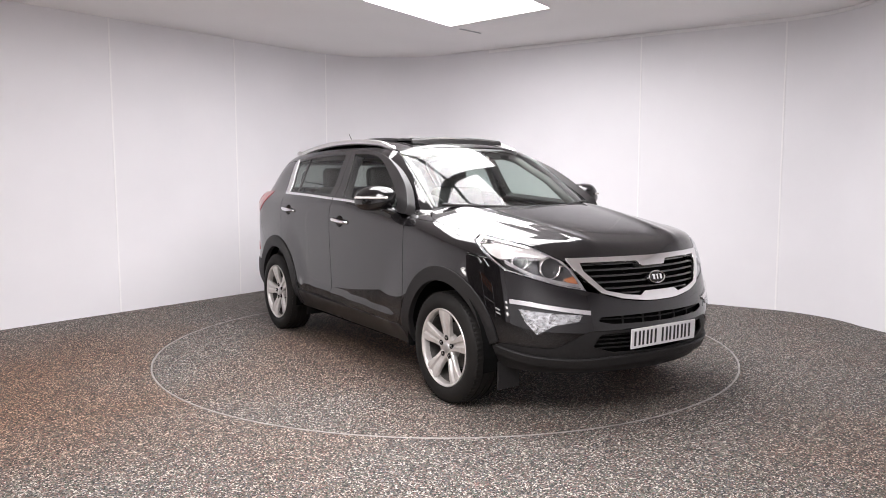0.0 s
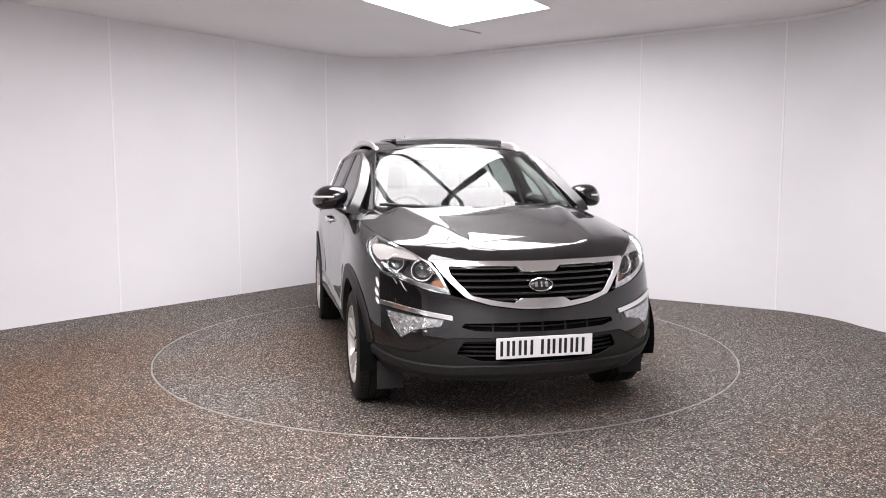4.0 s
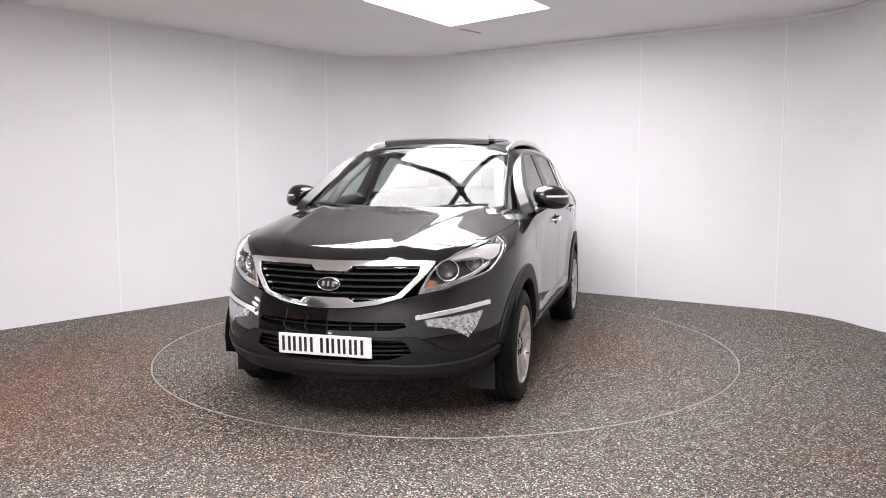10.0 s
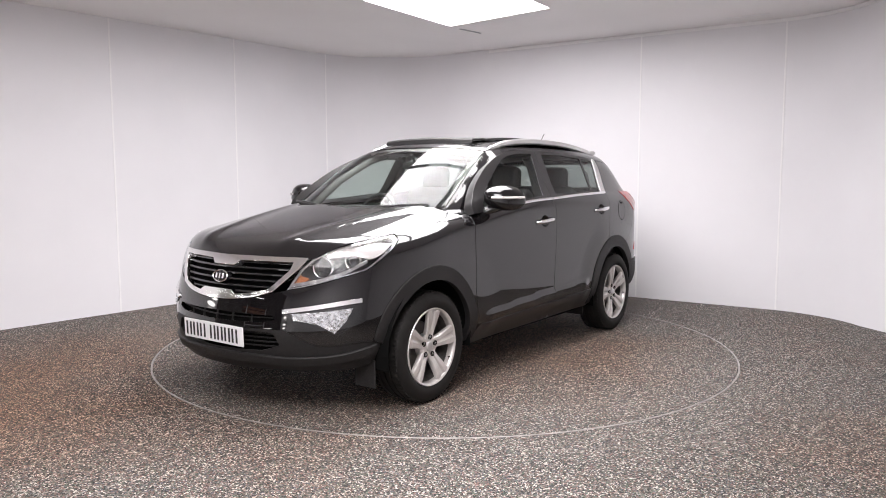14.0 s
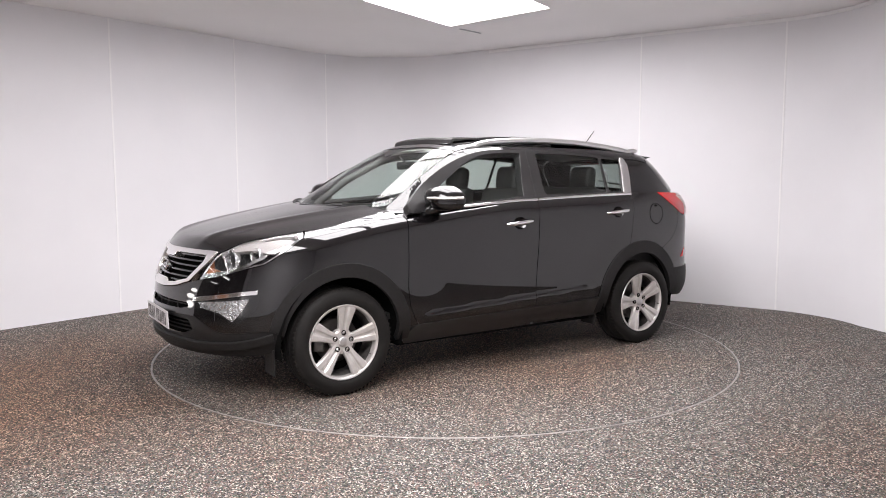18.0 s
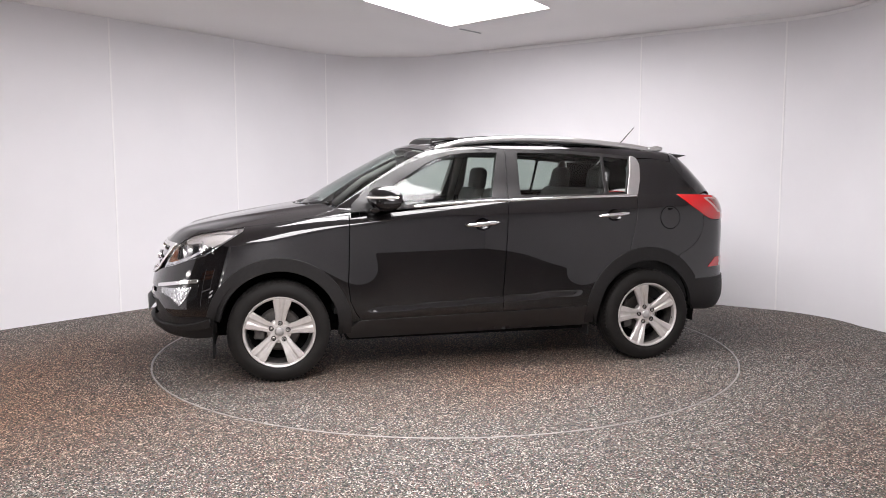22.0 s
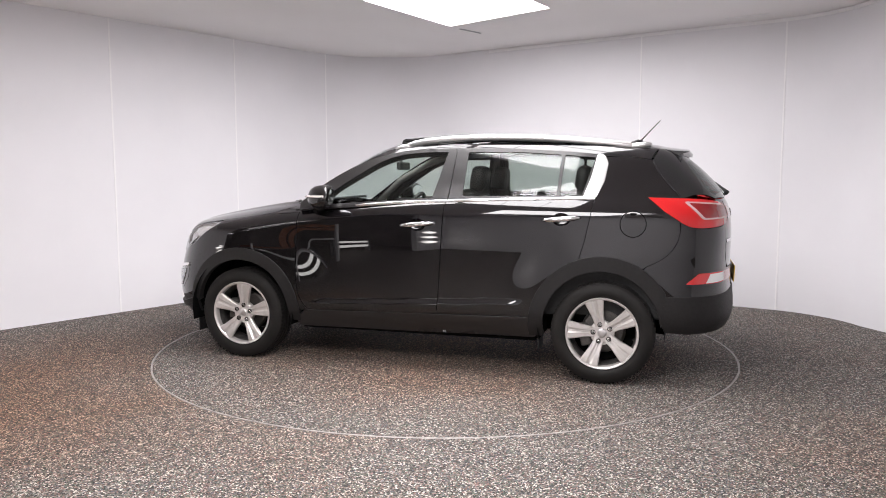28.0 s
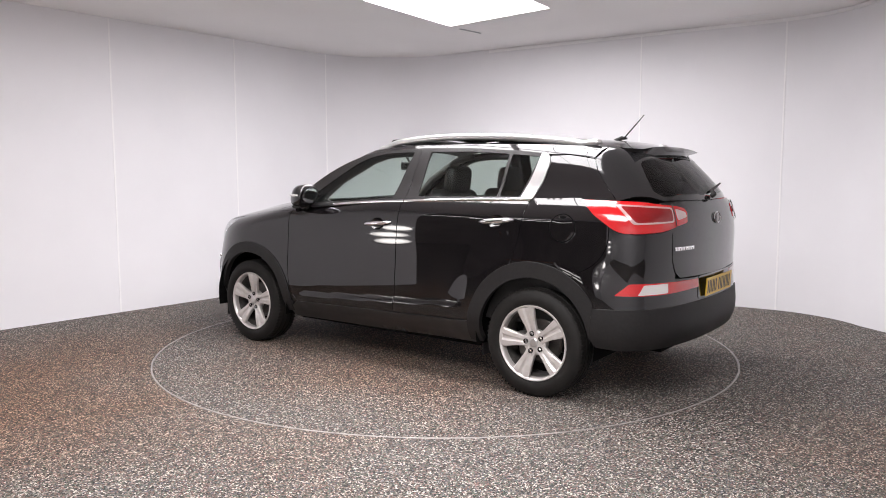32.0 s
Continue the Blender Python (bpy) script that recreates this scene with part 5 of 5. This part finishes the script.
for i in range(n):
    for k in range(5):
        bm.faces.new((rr[i][k], rr[i][(k + 1) % 5], rr[(i + 1) % n][(k + 1) % 5], rr[(i + 1) % n][k]))
part("badge_ring", flip_out(bm), CHROME, bdg)
for y0, wide in ((-0.028, 0.016), (0.0, 0.010), (0.028, 0.016)):
    bm = bmesh.new()
    block(bm, 0.012, 0.018, y0 - wide / 2, y0 + wide / 2, -0.0145, 0.0145, None, 0.0015)
    bmesh.ops.transform(bm, matrix=badge, verts=bm.verts)
    part("badge_bar", bm, CHROME, bdg)

# head lamps and fog lamps
for sy in (1, -1):
    mir = sy < 0
    lamp = new("headlamp")
    lamp.parent = car
    tagged(lamp, "clear headlamp with twin projectors and amber indicator")
    panel("lamp_back", NOSE, LAMP, LAMPGREY, lamp, "grey lamp bowl", off=-0.105, depth=0.004, cell=0.03, mirror=mir)
    ob = panel("lens", NOSE, LAMP, LENS, lamp, "clear plastic lens", off=0.003, depth=0.004, cell=0.03, mirror=mir, dome=0.004)
    ob.visible_shadow = False
    panel("bezel", NOSE, LAMP, REFLECTOR, lamp, "bright inner rim", off=-0.006, depth=0.10, cell=0.03, mirror=mir,
          holes=[[tuple(np.array(p) * 0.93 + np.array((1.83, 0.66, 0.855)) * 0.07) for p in LAMP]])
    for (px, py, pz), r in (((1.925, 0.575, 0.834), 0.056), ((1.815, 0.695, 0.868), 0.043)):
        ax = Vector((0.93, 0.30, 0.08)).normalized()
        q = Vector((1, 0, 0)).rotation_difference(ax).to_matrix().to_4x4()
        for prof, mt, nm in (([(r * 0.72, -0.045), (r * 0.8, -0.03), (r * 0.95, -0.005), (r, 0.006), (r * 1.06, 0.004), (r * 1.06, -0.03)], BRIGHT, "projector_ring"), ([(0.001, 0.000), (r * 0.35, -0.003), (r * 0.6, -0.012), (r * 0.74, -0.028), (r * 0.74, -0.045)], LENS, "projector_lens"), ([(0.001, -0.04), (r * 0.4, -0.036), (r * 0.75, -0.03)], LAMPGREY, "projector_bowl")):
            bm = bmesh.new()
            revolve(bm, prof, "x", 32)
            flip_out(bm)
            bmesh.ops.transform(bm, matrix=Matrix.Translation((px - 0.012, py, pz)) @ q, verts=bm.verts)
            if mir:
                bmesh.ops.transform(bm, matrix=Matrix.Diagonal((1, -1, 1, 1)), verts=bm.verts)
                bmesh.ops.reverse_faces(bm, faces=bm.faces)
            part(nm, bm, mt, lamp, smooth=True)
    o = curve([(1.56, 0.765, 0.970), (1.66, 0.728, 0.975), (1.80, 0.665, 0.950), (1.93, 0.58, 0.918)], 4) + curve([(1.90, 0.61, 0.898), (1.80, 0.70, 0.908), (1.72, 0.762, 0.885), (1.64, 0.785, 0.920)], 4)
    panel("upper_reflector", NOSE, o, CLEAR, lamp, "bright upper reflector", off=-0.02, depth=0.05, cell=0.025, mirror=mir)
    o = rounded([(2.03, 0.505, 0.80), (1.99, 0.55, 0.785), (2.03, 0.52, 0.755), (2.06, 0.495, 0.75)], 0.012, 3)
    panel("indicator", NOSE, o, AMBER, lamp, "amber indicator", off=-0.02, depth=0.03, cell=0.02, mirror=mir)
    o = curve([(2.05, 0.472, 0.734), (1.97, 0.61, 0.764), (1.88, 0.71, 0.805), (1.77, 0.775, 0.862)], 4)
    panel("lower_strip", NOSE, o + [(p[0], p[1], p[2] + 0.018) for p in o[::-1]], REFLECTOR, lamp, "bright lower strip", off=-0.005, depth=0.03, cell=0.025, mirror=mir)
    # fog lamp with chrome brow
    fog = new("fog_lamp")
    fog.parent = car
    tagged(fog, "clear triangular fog lamp under a chrome brow")
    panel("pocket", NOSE, FOG, GLOSSBLACK, fog, off=0.0015, depth=0.01, cell=0.03, mirror=mir)
    o = curve([(2.03, 0.475, 0.592), (1.95, 0.625, 0.605), (1.87, 0.755, 0.622)], 4) + curve([(1.90, 0.73, 0.55), (1.945, 0.69, 0.488)], 3) + curve([(1.99, 0.62, 0.535), (2.05, 0.50, 0.560)], 3)
    panel("reflector", NOSE, o, FACETS, fog, "bright faceted reflector", off=0.0035, depth=0.008, cell=0.012, mirror=mir, jitter=0.002)
    ob = panel("lens", NOSE, o, LENS, fog, off=0.010, depth=0.006, cell=0.03, mirror=mir)
    ob.visible_shadow = False
    o = curve([(2.06, 0.44, 0.592), (1.98, 0.60, 0.618), (1.90, 0.72, 0.640), (1.845, 0.795, 0.650)], 5)
    panel("chrome_brow", NOSE, o + [(p[0], p[1], p[2] + 0.022) for p in o[::-1]], BRIGHT, fog, "chrome brow strip", off=0.011, depth=0.014, cell=0.02, mirror=mir, fold=0.004)

# number plates: characters stand as plain bars
def plate(name, m, base, label):
    pl = new(name)
    pl.parent = car
    tagged(pl, label)
    bm = bmesh.new()
    block(bm, -0.004, 0.004, -0.26, 0.26, -0.0555, 0.0555, None, 0.003)
    bmesh.ops.transform(bm, matrix=m, verts=bm.verts)
    part("plate_board", bm, base, pl)
    for k in range(7):
        y = (0.195, 0.132, 0.069, 0.006, -0.085, -0.148, -0.211)[k] - 0.004
        for dy, w in ((-0.017, 0.015), (0.017, 0.015)):
            bm = bmesh.new()
            block(bm, 0.0042, 0.0052, y + dy - w / 2, y + dy + w / 2, -0.0395, 0.0395)
            bmesh.ops.transform(bm, matrix=m, verts=bm.verts)
            part("bar", bm, INK, pl)
    return pl


plate("front_number_plate", pose(2.212, 0, 0.455, 0, 2, 0), WHITEPLATE, "white front number plate with dark bars")

# ------------------------------------------------ tail
gate = new("tailgate")
gate.parent = car
tagged(gate, "glossy black tailgate with dark rear window")
o = curve([(-2.0, 0.0, 1.185), (-2.0, 0.4, 1.185), on_rear(0.66, 1.182)], 4) + [on_rear(0.66, 1.06), on_rear(0.622, 1.0), on_rear(0.622, 0.86), on_rear(0.586, 0.775), on_rear(0.54, 0.745), (-2.2, 0.0, 0.735)]
panel("gate_skin", TAIL, both(o), PAINT, gate, cell=0.03)
o = [on_rear(y, 1.190, cabin_form) for y in (0.0, 0.2, 0.4, 0.6)] + [on_side(x - 0.004, z, cabin_form) for x, z in ((-1.81, 1.192), (-1.75, 1.255), (-1.69, 1.325), (-1.655, 1.37), (-1.62, 1.436))] + [(-1.665, 0.565, 1.52), (-1.71, 0.3, 1.545), (-1.725, 0.0, 1.55)]
rg = rounded(both([on_rear(0.0, 1.205, cabin_form), on_rear(0.58, 1.208, cabin_form), on_rear(0.64, 1.24, cabin_form), on_rear(0.60, 1.34, cabin_form), on_rear(0.54, 1.42, cabin_form), on_rear(0.0, 1.45, cabin_form)]), 0.03, 4)
panel("gate_upper", TAILGLASS, both(o), GLOSSBLACK, gate, "gloss black rear window surround", cell=0.035, holes=[rg])
ob = panel("rear_window", TAILGLASS, rg, REARGLASS, gate, "dark tinted rear window", off=-0.001, depth=0.004, cell=0.05)
ob.visible_shadow = False
# spoiler over the rear window
bm = bmesh.new()
rows = []
for y in np.linspace(-0.53, 0.53, 25):
    k = (abs(y) / 0.53)
    xe = -1.895 + 0.13 * k**2.2
    zt = float(roof_z(-1.72)) - float(crown_c(-1.72)) * (abs(y) / 0.6) ** 2.5
    ze = 1.488 - 0.02 * k**2.4
    prof = [(-1.66, zt + 0.014), (-1.74, zt - 0.001), (-1.86, (zt + ze) / 2 + 0.008), (xe, ze), (xe + 0.004, ze - 0.022), (xe + 0.06, ze - 0.034), (-1.84, ze - 0.045), (-1.74, zt - 0.04)]
    rows.append([bm.verts.new((a, y, b)) for a, b in prof])
for p, q in zip(rows, rows[1:]):
    for k in range(8):
        bm.faces.new((p[k], p[(k + 1) % 8], q[(k + 1) % 8], q[k]))
bm.faces.new(rows[0])
bm.faces.new(rows[-1])
sp = part("spoiler", flip_out(bm), PAINT, gate, "black roof spoiler", smooth=True)
sp.data.set_sharp_from_angle(angle=radians(38))
bm = bmesh.new()
tube(bm, [(-2.125, 0.02, 1.205), (-2.138, 0.01, 1.218), (-2.11, -0.05, 1.243), (-2.07, -0.36, 1.285)], [0.017, 0.018, 0.011, 0.006], 10, 0.8)
part("rear_wiper", bm, PLASTIC, gate, "black rear wiper", smooth=True)
tb = pose(on_rear(0.0, 1.075)[0], 0, 1.075, 0, 6, 0)
bm = bmesh.new()
revolve(bm, [(0.001, -0.010), (0.85, -0.009), (1.0, 0.004)], "x", 40)
bmesh.ops.transform(bm, matrix=tb @ Matrix.Diagonal((1, 0.064, 0.033, 1)), verts=bm.verts)
tbd = part("badge", flip_out(bm), GLOSSBLACK, gate, "oval maker's badge", smooth=True)
bm = bmesh.new()
rr = []
for i in range(40):
    a = 2 * math.pi * i / 40
    rr.append([bm.verts.new(tb @ Vector((-0.008 + dx, (0.062 + dr) * math.cos(a), (0.0325 + dr) * math.sin(a)))) for dx, dr in ((0, 0.004), (-0.004, 0), (0, -0.004), (0.012, 0))])
for i in range(40):
    for k in range(4):
        bm.faces.new((rr[i][k], rr[i][(k + 1) % 4], rr[(i + 1) % 40][(k + 1) % 4], rr[(i + 1) % 40][k]))
part("badge_ring", flip_out(bm), CHROME, tbd)
# model script as a row of small chrome bars
for k in range(8):
    y = 0.60 - k * 0.0285
    o = [(-2.1, y, 0.905), (-2.1, y - 0.02, 0.905), (-2.1, y - 0.02, 0.926), (-2.1, y, 0.926)]
    panel("script_bar", TAIL, o, CHROME, gate, off=0.004, depth=0.005, cell=0.03)

TAILOUT = curve([on_side(-1.605, 1.197), on_side(-1.80, 1.192), on_side(-1.95, 1.185), on_rear(0.68, 1.172), on_rear(0.56, 1.160), on_rear(0.47, 1.146)], 4) + curve([on_rear(0.452, 1.12), on_rear(0.468, 1.065)], 3) + curve([on_rear(0.58, 1.045), on_rear(0.70, 1.020), on_side(-1.95, 1.010), on_side(-1.87, 1.018), on_side(-1.81, 1.047), on_side(-1.71, 1.110)], 4)
for sy in (1, -1):
    mir = sy < 0
    tl = new("tail_lamp")
    tl.parent = car
    tagged(tl, "red wraparound tail lamp with clear inner loop")
    panel("lens", TAIL, TAILOUT, RED, tl, "red lamp lens", off=0.004, depth=0.02, cell=0.025, mirror=mir, dome=0.006)
    loop_o = rounded([on_side(-1.82, 1.170), on_rear(0.605, 1.150), on_rear(0.61, 1.068), on_side(-1.94, 1.060)], 0.02, 4)
    loop_i = rounded([on_side(-1.85, 1.161), on_rear(0.612, 1.142), on_rear(0.617, 1.076), on_side(-1.952, 1.069)], 0.017, 4)
    panel("clear_loop", TAIL, loop_o, LOOP, tl, "clear loop", off=0.0125, depth=0.004, cell=0.02, mirror=mir, holes=[loop_i])
    panel("brake_segment", TAIL, loop_i, REDDEEP, tl, "deep red segment", off=0.0115, depth=0.003, cell=0.02, mirror=mir)
    o = rounded([on_rear(0.578, 1.142), on_rear(0.485, 1.122), on_rear(0.48, 1.095), on_rear(0.575, 1.080)], 0.012, 3)
    panel("reversing_light", TAIL, o, LOOP, tl, "clear reversing light", off=0.0125, depth=0.003, cell=0.02, mirror=mir)
    gapo = [on_rear(0.595, 1.166), on_rear(0.590, 1.166), on_rear(0.590, 1.044), on_rear(0.595, 1.044)]
    panel("lamp_joint", TAIL, gapo, SEAL, tl, off=0.0118, depth=0.003, cell=0.02, mirror=mir)

rear = new("rear_bumper")
rear.parent = car
tagged(rear, "black rear bumper with grey plastic lower half")
o = curve([(-2.2, 0.0, 0.728), on_rear(0.54, 0.738), on_rear(0.592, 0.77), on_rear(0.628, 0.86), on_rear(0.628, 1.0), on_rear(0.630, 1.030)], 4) + [on_rear(0.70, 1.014), on_side(-1.953, 1.003), on_side(-1.87, 1.011), on_side(-1.813, 1.040)] + [on_side(p[0] - 0.004, p[2] - 0.002) for p in QSEAM] + [on_side(p[0], p[2]) for p in arch(-1.32, 0.455, 124, 150, 6)] + curve([(-1.9, 0.85, 0.578), (-2.05, 0.72, 0.585), (-2.15, 0.42, 0.590), (-2.2, 0.0, 0.590)], 4)
panel("bumper_skin", TAIL, both(o), PAINT, rear, cell=0.03)
o = curve([(-2.2, 0.0, 0.586), (-2.15, 0.42, 0.586), (-2.05, 0.72, 0.581), (-1.9, 0.85, 0.574), (-1.71, 0.88, 0.571)], 4) + curve([(-1.685, 0.88, 0.47), (-1.70, 0.88, 0.40), (-1.73, 0.87, 0.345)], 3) + curve([(-1.85, 0.82, 0.335), (-2.0, 0.70, 0.345), (-2.1, 0.45, 0.355), (-2.14, 0.0, 0.36)], 4)
panel("lower_bumper", TAIL, both(o), PLASTIC, rear, "dark grey plastic lower bumper", off=0.008, depth=0.03, cell=0.03, fold=0.01)
for sy in (1, -1):
    o = rounded([on_side(-1.85, 0.655), on_side(-1.93, 0.724), on_rear(0.72, 0.728), on_rear(0.32, 0.722), on_rear(0.32, 0.672), on_rear(0.72, 0.660)], 0.008, 3)
    panel("reflector", TAIL, o, RED, rear, "red reflector strip", off=0.004, depth=0.006, cell=0.025, mirror=sy < 0)
    o = [on_side(-1.975, 0.662), on_side(-2.0, 0.718), on_rear(0.66, 0.722), on_rear(0.66, 0.668)]
    panel("fog_reflector", TAIL, o, CLEAR, rear, "clear reflector inset", off=0.0055, depth=0.005, cell=0.025, mirror=sy < 0)
panel("plate_recess", TAIL, rounded(both([(-2.2, 0, 0.735), (-2.15, 0.31, 0.735), (-2.15, 0.33, 0.60), (-2.2, 0, 0.595)]), 0.02, 3), GLOSSBLACK, rear, off=0.003, depth=0.004, cell=0.04)
plate("rear_number_plate", pose(-2.188, 0, 0.662, 0, 3, 180), YELLOWPLATE, "yellow rear number plate with dark bars")

# aerial, wipers
ant = new("aerial")
ant.parent = car
bm = bmesh.new()
tube(bm, [(-1.45, 0, 1.568), (-1.50, 0, 1.588), (-1.535, 0, 1.585)], [0.022, 0.02, 0.009], 10, 0.7)
part("aerial_base", bm, PLASTIC, ant, smooth=True)
bm = bmesh.new()
tube(bm, [(-1.515, 0, 1.588), (-1.655, 0, 1.735)], [0.005, 0.003], 8)
part("aerial_mast", bm, SEAL, ant)
on_glass = lambda x, y, up: (x, y, float(cast(cabin_form, np.array([[x, y, 3.0]]), np.array([[0, 0, -1.0]]), 3.0)[0][0][2]) + up)
for ya, yb, y0, y1 in ((-0.10, 0.42, 0.02, 0.60), (-0.66, -0.16, -0.62, -0.05)):
    wp = new("wiper")
    wp.parent = car
    tagged(wp, "black windscreen wiper")
    bow = lambda y, d: 1.165 - d - 0.21 * (abs(y) / 0.64) ** 2.3
    bm = bmesh.new()
    tube(bm, [on_glass(bow(y, -0.012), y, 0.026) for y in np.linspace(ya, yb, 9)], [0.013, 0.012, 0.011, 0.010, 0.010, 0.009, 0.008, 0.007, 0.006], 8, 0.8)
    part("arm", bm, PLASTIC, wp, smooth=True)
    bm = bmesh.new()
    tube(bm, [on_glass(bow(y, 0.02), y, 0.010) for y in np.linspace(y0, y1, 12)], 0.006, 6)
    part("blade", bm, SEAL, wp)

# ------------------------------------------------ cabin
bm = bmesh.new()
block(bm, -1.95, 0.95, -0.74, 0.74, 0.40, 0.44)
block(bm, -1.9, 0.9, 0.76, 0.80, 0.42, 1.10)
block(bm, -1.9, 0.9, -0.80, -0.76, 0.42, 1.10)
block(bm, 0.85, 0.92, -0.74, 0.74, 0.42, 0.95)
block(bm, -1.95, -1.3, 0.64, 0.68, 0.9, 1.185)
block(bm, -1.95, -1.3, -0.68, -0.64, 0.9, 1.185)
block(bm, -1.98, -1.92, -0.62, 0.62, 0.42, 1.10)
part("cabin_tub", bm, DASH, car, "black cabin lining")
head = panel("headlining", ROOFTOP, both([(0.30, 0, 1.5), (0.22, 0.52, 1.5), (-1.70, 0.52, 1.5), (-1.72, 0, 1.5)]), TRIM, car, "grey roof lining", off=-0.05, depth=0.004, holes=[both([(0.18, 0, 1.5), (0.17, 0.36, 1.5), (-0.42, 0.36, 1.5), (-0.42, 0, 1.5)])], cell=0.08)
bm = bmesh.new()
block(bm, 0.55, 1.02, -0.73, 0.73, 0.86, 1.06, None, 0.05)
block(bm, 0.50, 0.80, -0.56, -0.20, 0.98, 1.115, None, 0.04)
part("dashboard", bm, DASH, car, "black dashboard")
wheel = new("steering_wheel")
wheel.parent = car
tagged(wheel, "black steering wheel")
wm = pose(0.40, -0.37, 1.03, 0, 62, 0)
bm = bmesh.new()
n = 40
rr = []
for i in range(n):
    a = 2 * math.pi * i / n
    rr.append([bm.verts.new(wm @ Vector(((0.178 + 0.016 * math.cos(b)) * math.cos(a), (0.178 + 0.016 * math.cos(b)) * math.sin(a), 0.016 * math.sin(b)))) for b in np.linspace(0, 2 * math.pi, 8, endpoint=False)])
for i in range(n):
    for k in range(8):
        bm.faces.new((rr[i][k], rr[i][(k + 1) % 8], rr[(i + 1) % n][(k + 1) % 8], rr[(i + 1) % n][k]))
part("rim", flip_out(bm), LEATHER, wheel, smooth=True)
bm = bmesh.new()
block(bm, -0.06, 0.07, -0.08, 0.08, -0.03, 0.02, None, 0.015)
block(bm, -0.02, 0.02, -0.17, 0.17, -0.012, 0.008)
bmesh.ops.transform(bm, matrix=wm, verts=bm.verts)
part("boss", bm, DASH, wheel)


def seat(x, y, wide, rest=True):
    s = new("seat")
    s.parent = car
    tagged(s, "black leather seat with head restraint" if rest else "black leather rear bench")
    bm = bmesh.new()
    block(bm, x - 0.26, x + 0.26, y - wide / 2, y + wide / 2, 0.55, 0.70, None, 0.06)
    part("cushion", bm, LEATHER, s, smooth=True)
    bm = bmesh.new()
    block(bm, -0.07, 0.07, -wide / 2, wide / 2, 0.0, 0.60, None, 0.055)
    bmesh.ops.transform(bm, matrix=pose(x - 0.24, y, 0.66, 0, -16, 0), verts=bm.verts)
    part("backrest", bm, LEATHER, s, smooth=True)
    for hy in ((y,) if rest else (y - 0.40, y + 0.40)):
        bm = bmesh.new()
        block(bm, -0.055, 0.055, -0.13, 0.13, 0.0, 0.20, None, 0.05)
        bmesh.ops.transform(bm, matrix=pose(x - 0.415, hy, 1.21, 0, -8, 0), verts=bm.verts)
        part("head_restraint", bm, LEATHER, s, smooth=True)
        for d in (-0.05, 0.05):
            bm = bmesh.new()
            tube(bm, [(x - 0.40, hy + d, 1.18), (x - 0.415, hy + d, 1.27)], 0.006, 6)
            part("post", bm, SILVER, s)


seat(0.05, 0.37, 0.50)
seat(0.05, -0.37, 0.50)
seat(-0.72, 0.0, 1.25, False)
bm = bmesh.new()
block(bm, 0.33, 0.37, -0.12, 0.12, 1.385, 1.445, None, 0.012)
tube(bm, [(0.36, 0, 1.44), (0.40, 0, 1.49)], 0.01, 6)
part("inside_mirror", bm, DASH, car, "black inside mirror")
for sy in (1, -1):
    bm = bmesh.new()
    tube(bm, [(0.82, sy * 0.64, 1.10), (0.58, sy * 0.60, 1.30), (0.28, sy * 0.545, 1.455), (0.1, sy * 0.54, 1.50)], 0.035, 8, 0.8)
    part("pillar_lining", bm, LINING, car, "grey pillar lining", smooth=True)
    bm = bmesh.new()
    tube(bm, [(-0.22, sy * 0.77, 1.08), (-0.27, sy * 0.68, 1.38), (-0.28, sy * 0.58, 1.52)], 0.04, 8, 0.5)
    part("pillar_lining", bm, LINING, car, smooth=True)


# the tail and the cabin are drawn in and the nose spread a little, all panels together
def settle(thing):
    for child in thing.children:
        if child.name.startswith("wheel") and not child.data:
            continue
        if child.data:
            n = len(child.data.vertices)
            co = np.empty(n * 3)
            child.data.vertices.foreach_get("co", co)
            co = co.reshape(-1, 3)
            ease = np.clip((co[:, 0] - 1.0) / 0.8, 0, 1)
            back = np.clip((-1.0 - co[:, 0]) / 0.9, 0, 1)
            high = np.clip((co[:, 2] - 1.08) / 0.22, 0, 1)
            co[:, 1] *= 1 + 0.020 * ease * ease * (3 - 2 * ease) - 0.035 * back * back * (3 - 2 * back) - 0.042 * high * high * (3 - 2 * high)
            co[:, 0] += 0.0066 * np.minimum(co[:, 0], 0) ** 2
            child.data.vertices.foreach_set("co", co.ravel())
            child.data.update()
        settle(child)


settle(car)


# ---------------------------------------------------------------- what moves
def motions():
    """The turntable and the car on it turn together, clockwise from above."""
    rows, table_rows = [], []
    for i in range(0, 17):
        t = i * 2.0
        deg = -56.02 - 5.0235 * t
        a = radians(deg)
        rows.append((t, pose(0.0022 * math.cos(a) + 0.0126 * math.sin(a), 0.0022 * math.sin(a) - 0.0126 * math.cos(a), LIFT, 0, 0, deg)))
        table_rows.append((t, pose(0, 0, 0, 0, 0, deg)))
    walk(car, rows)
    walk(turntable, table_rows)


motions()
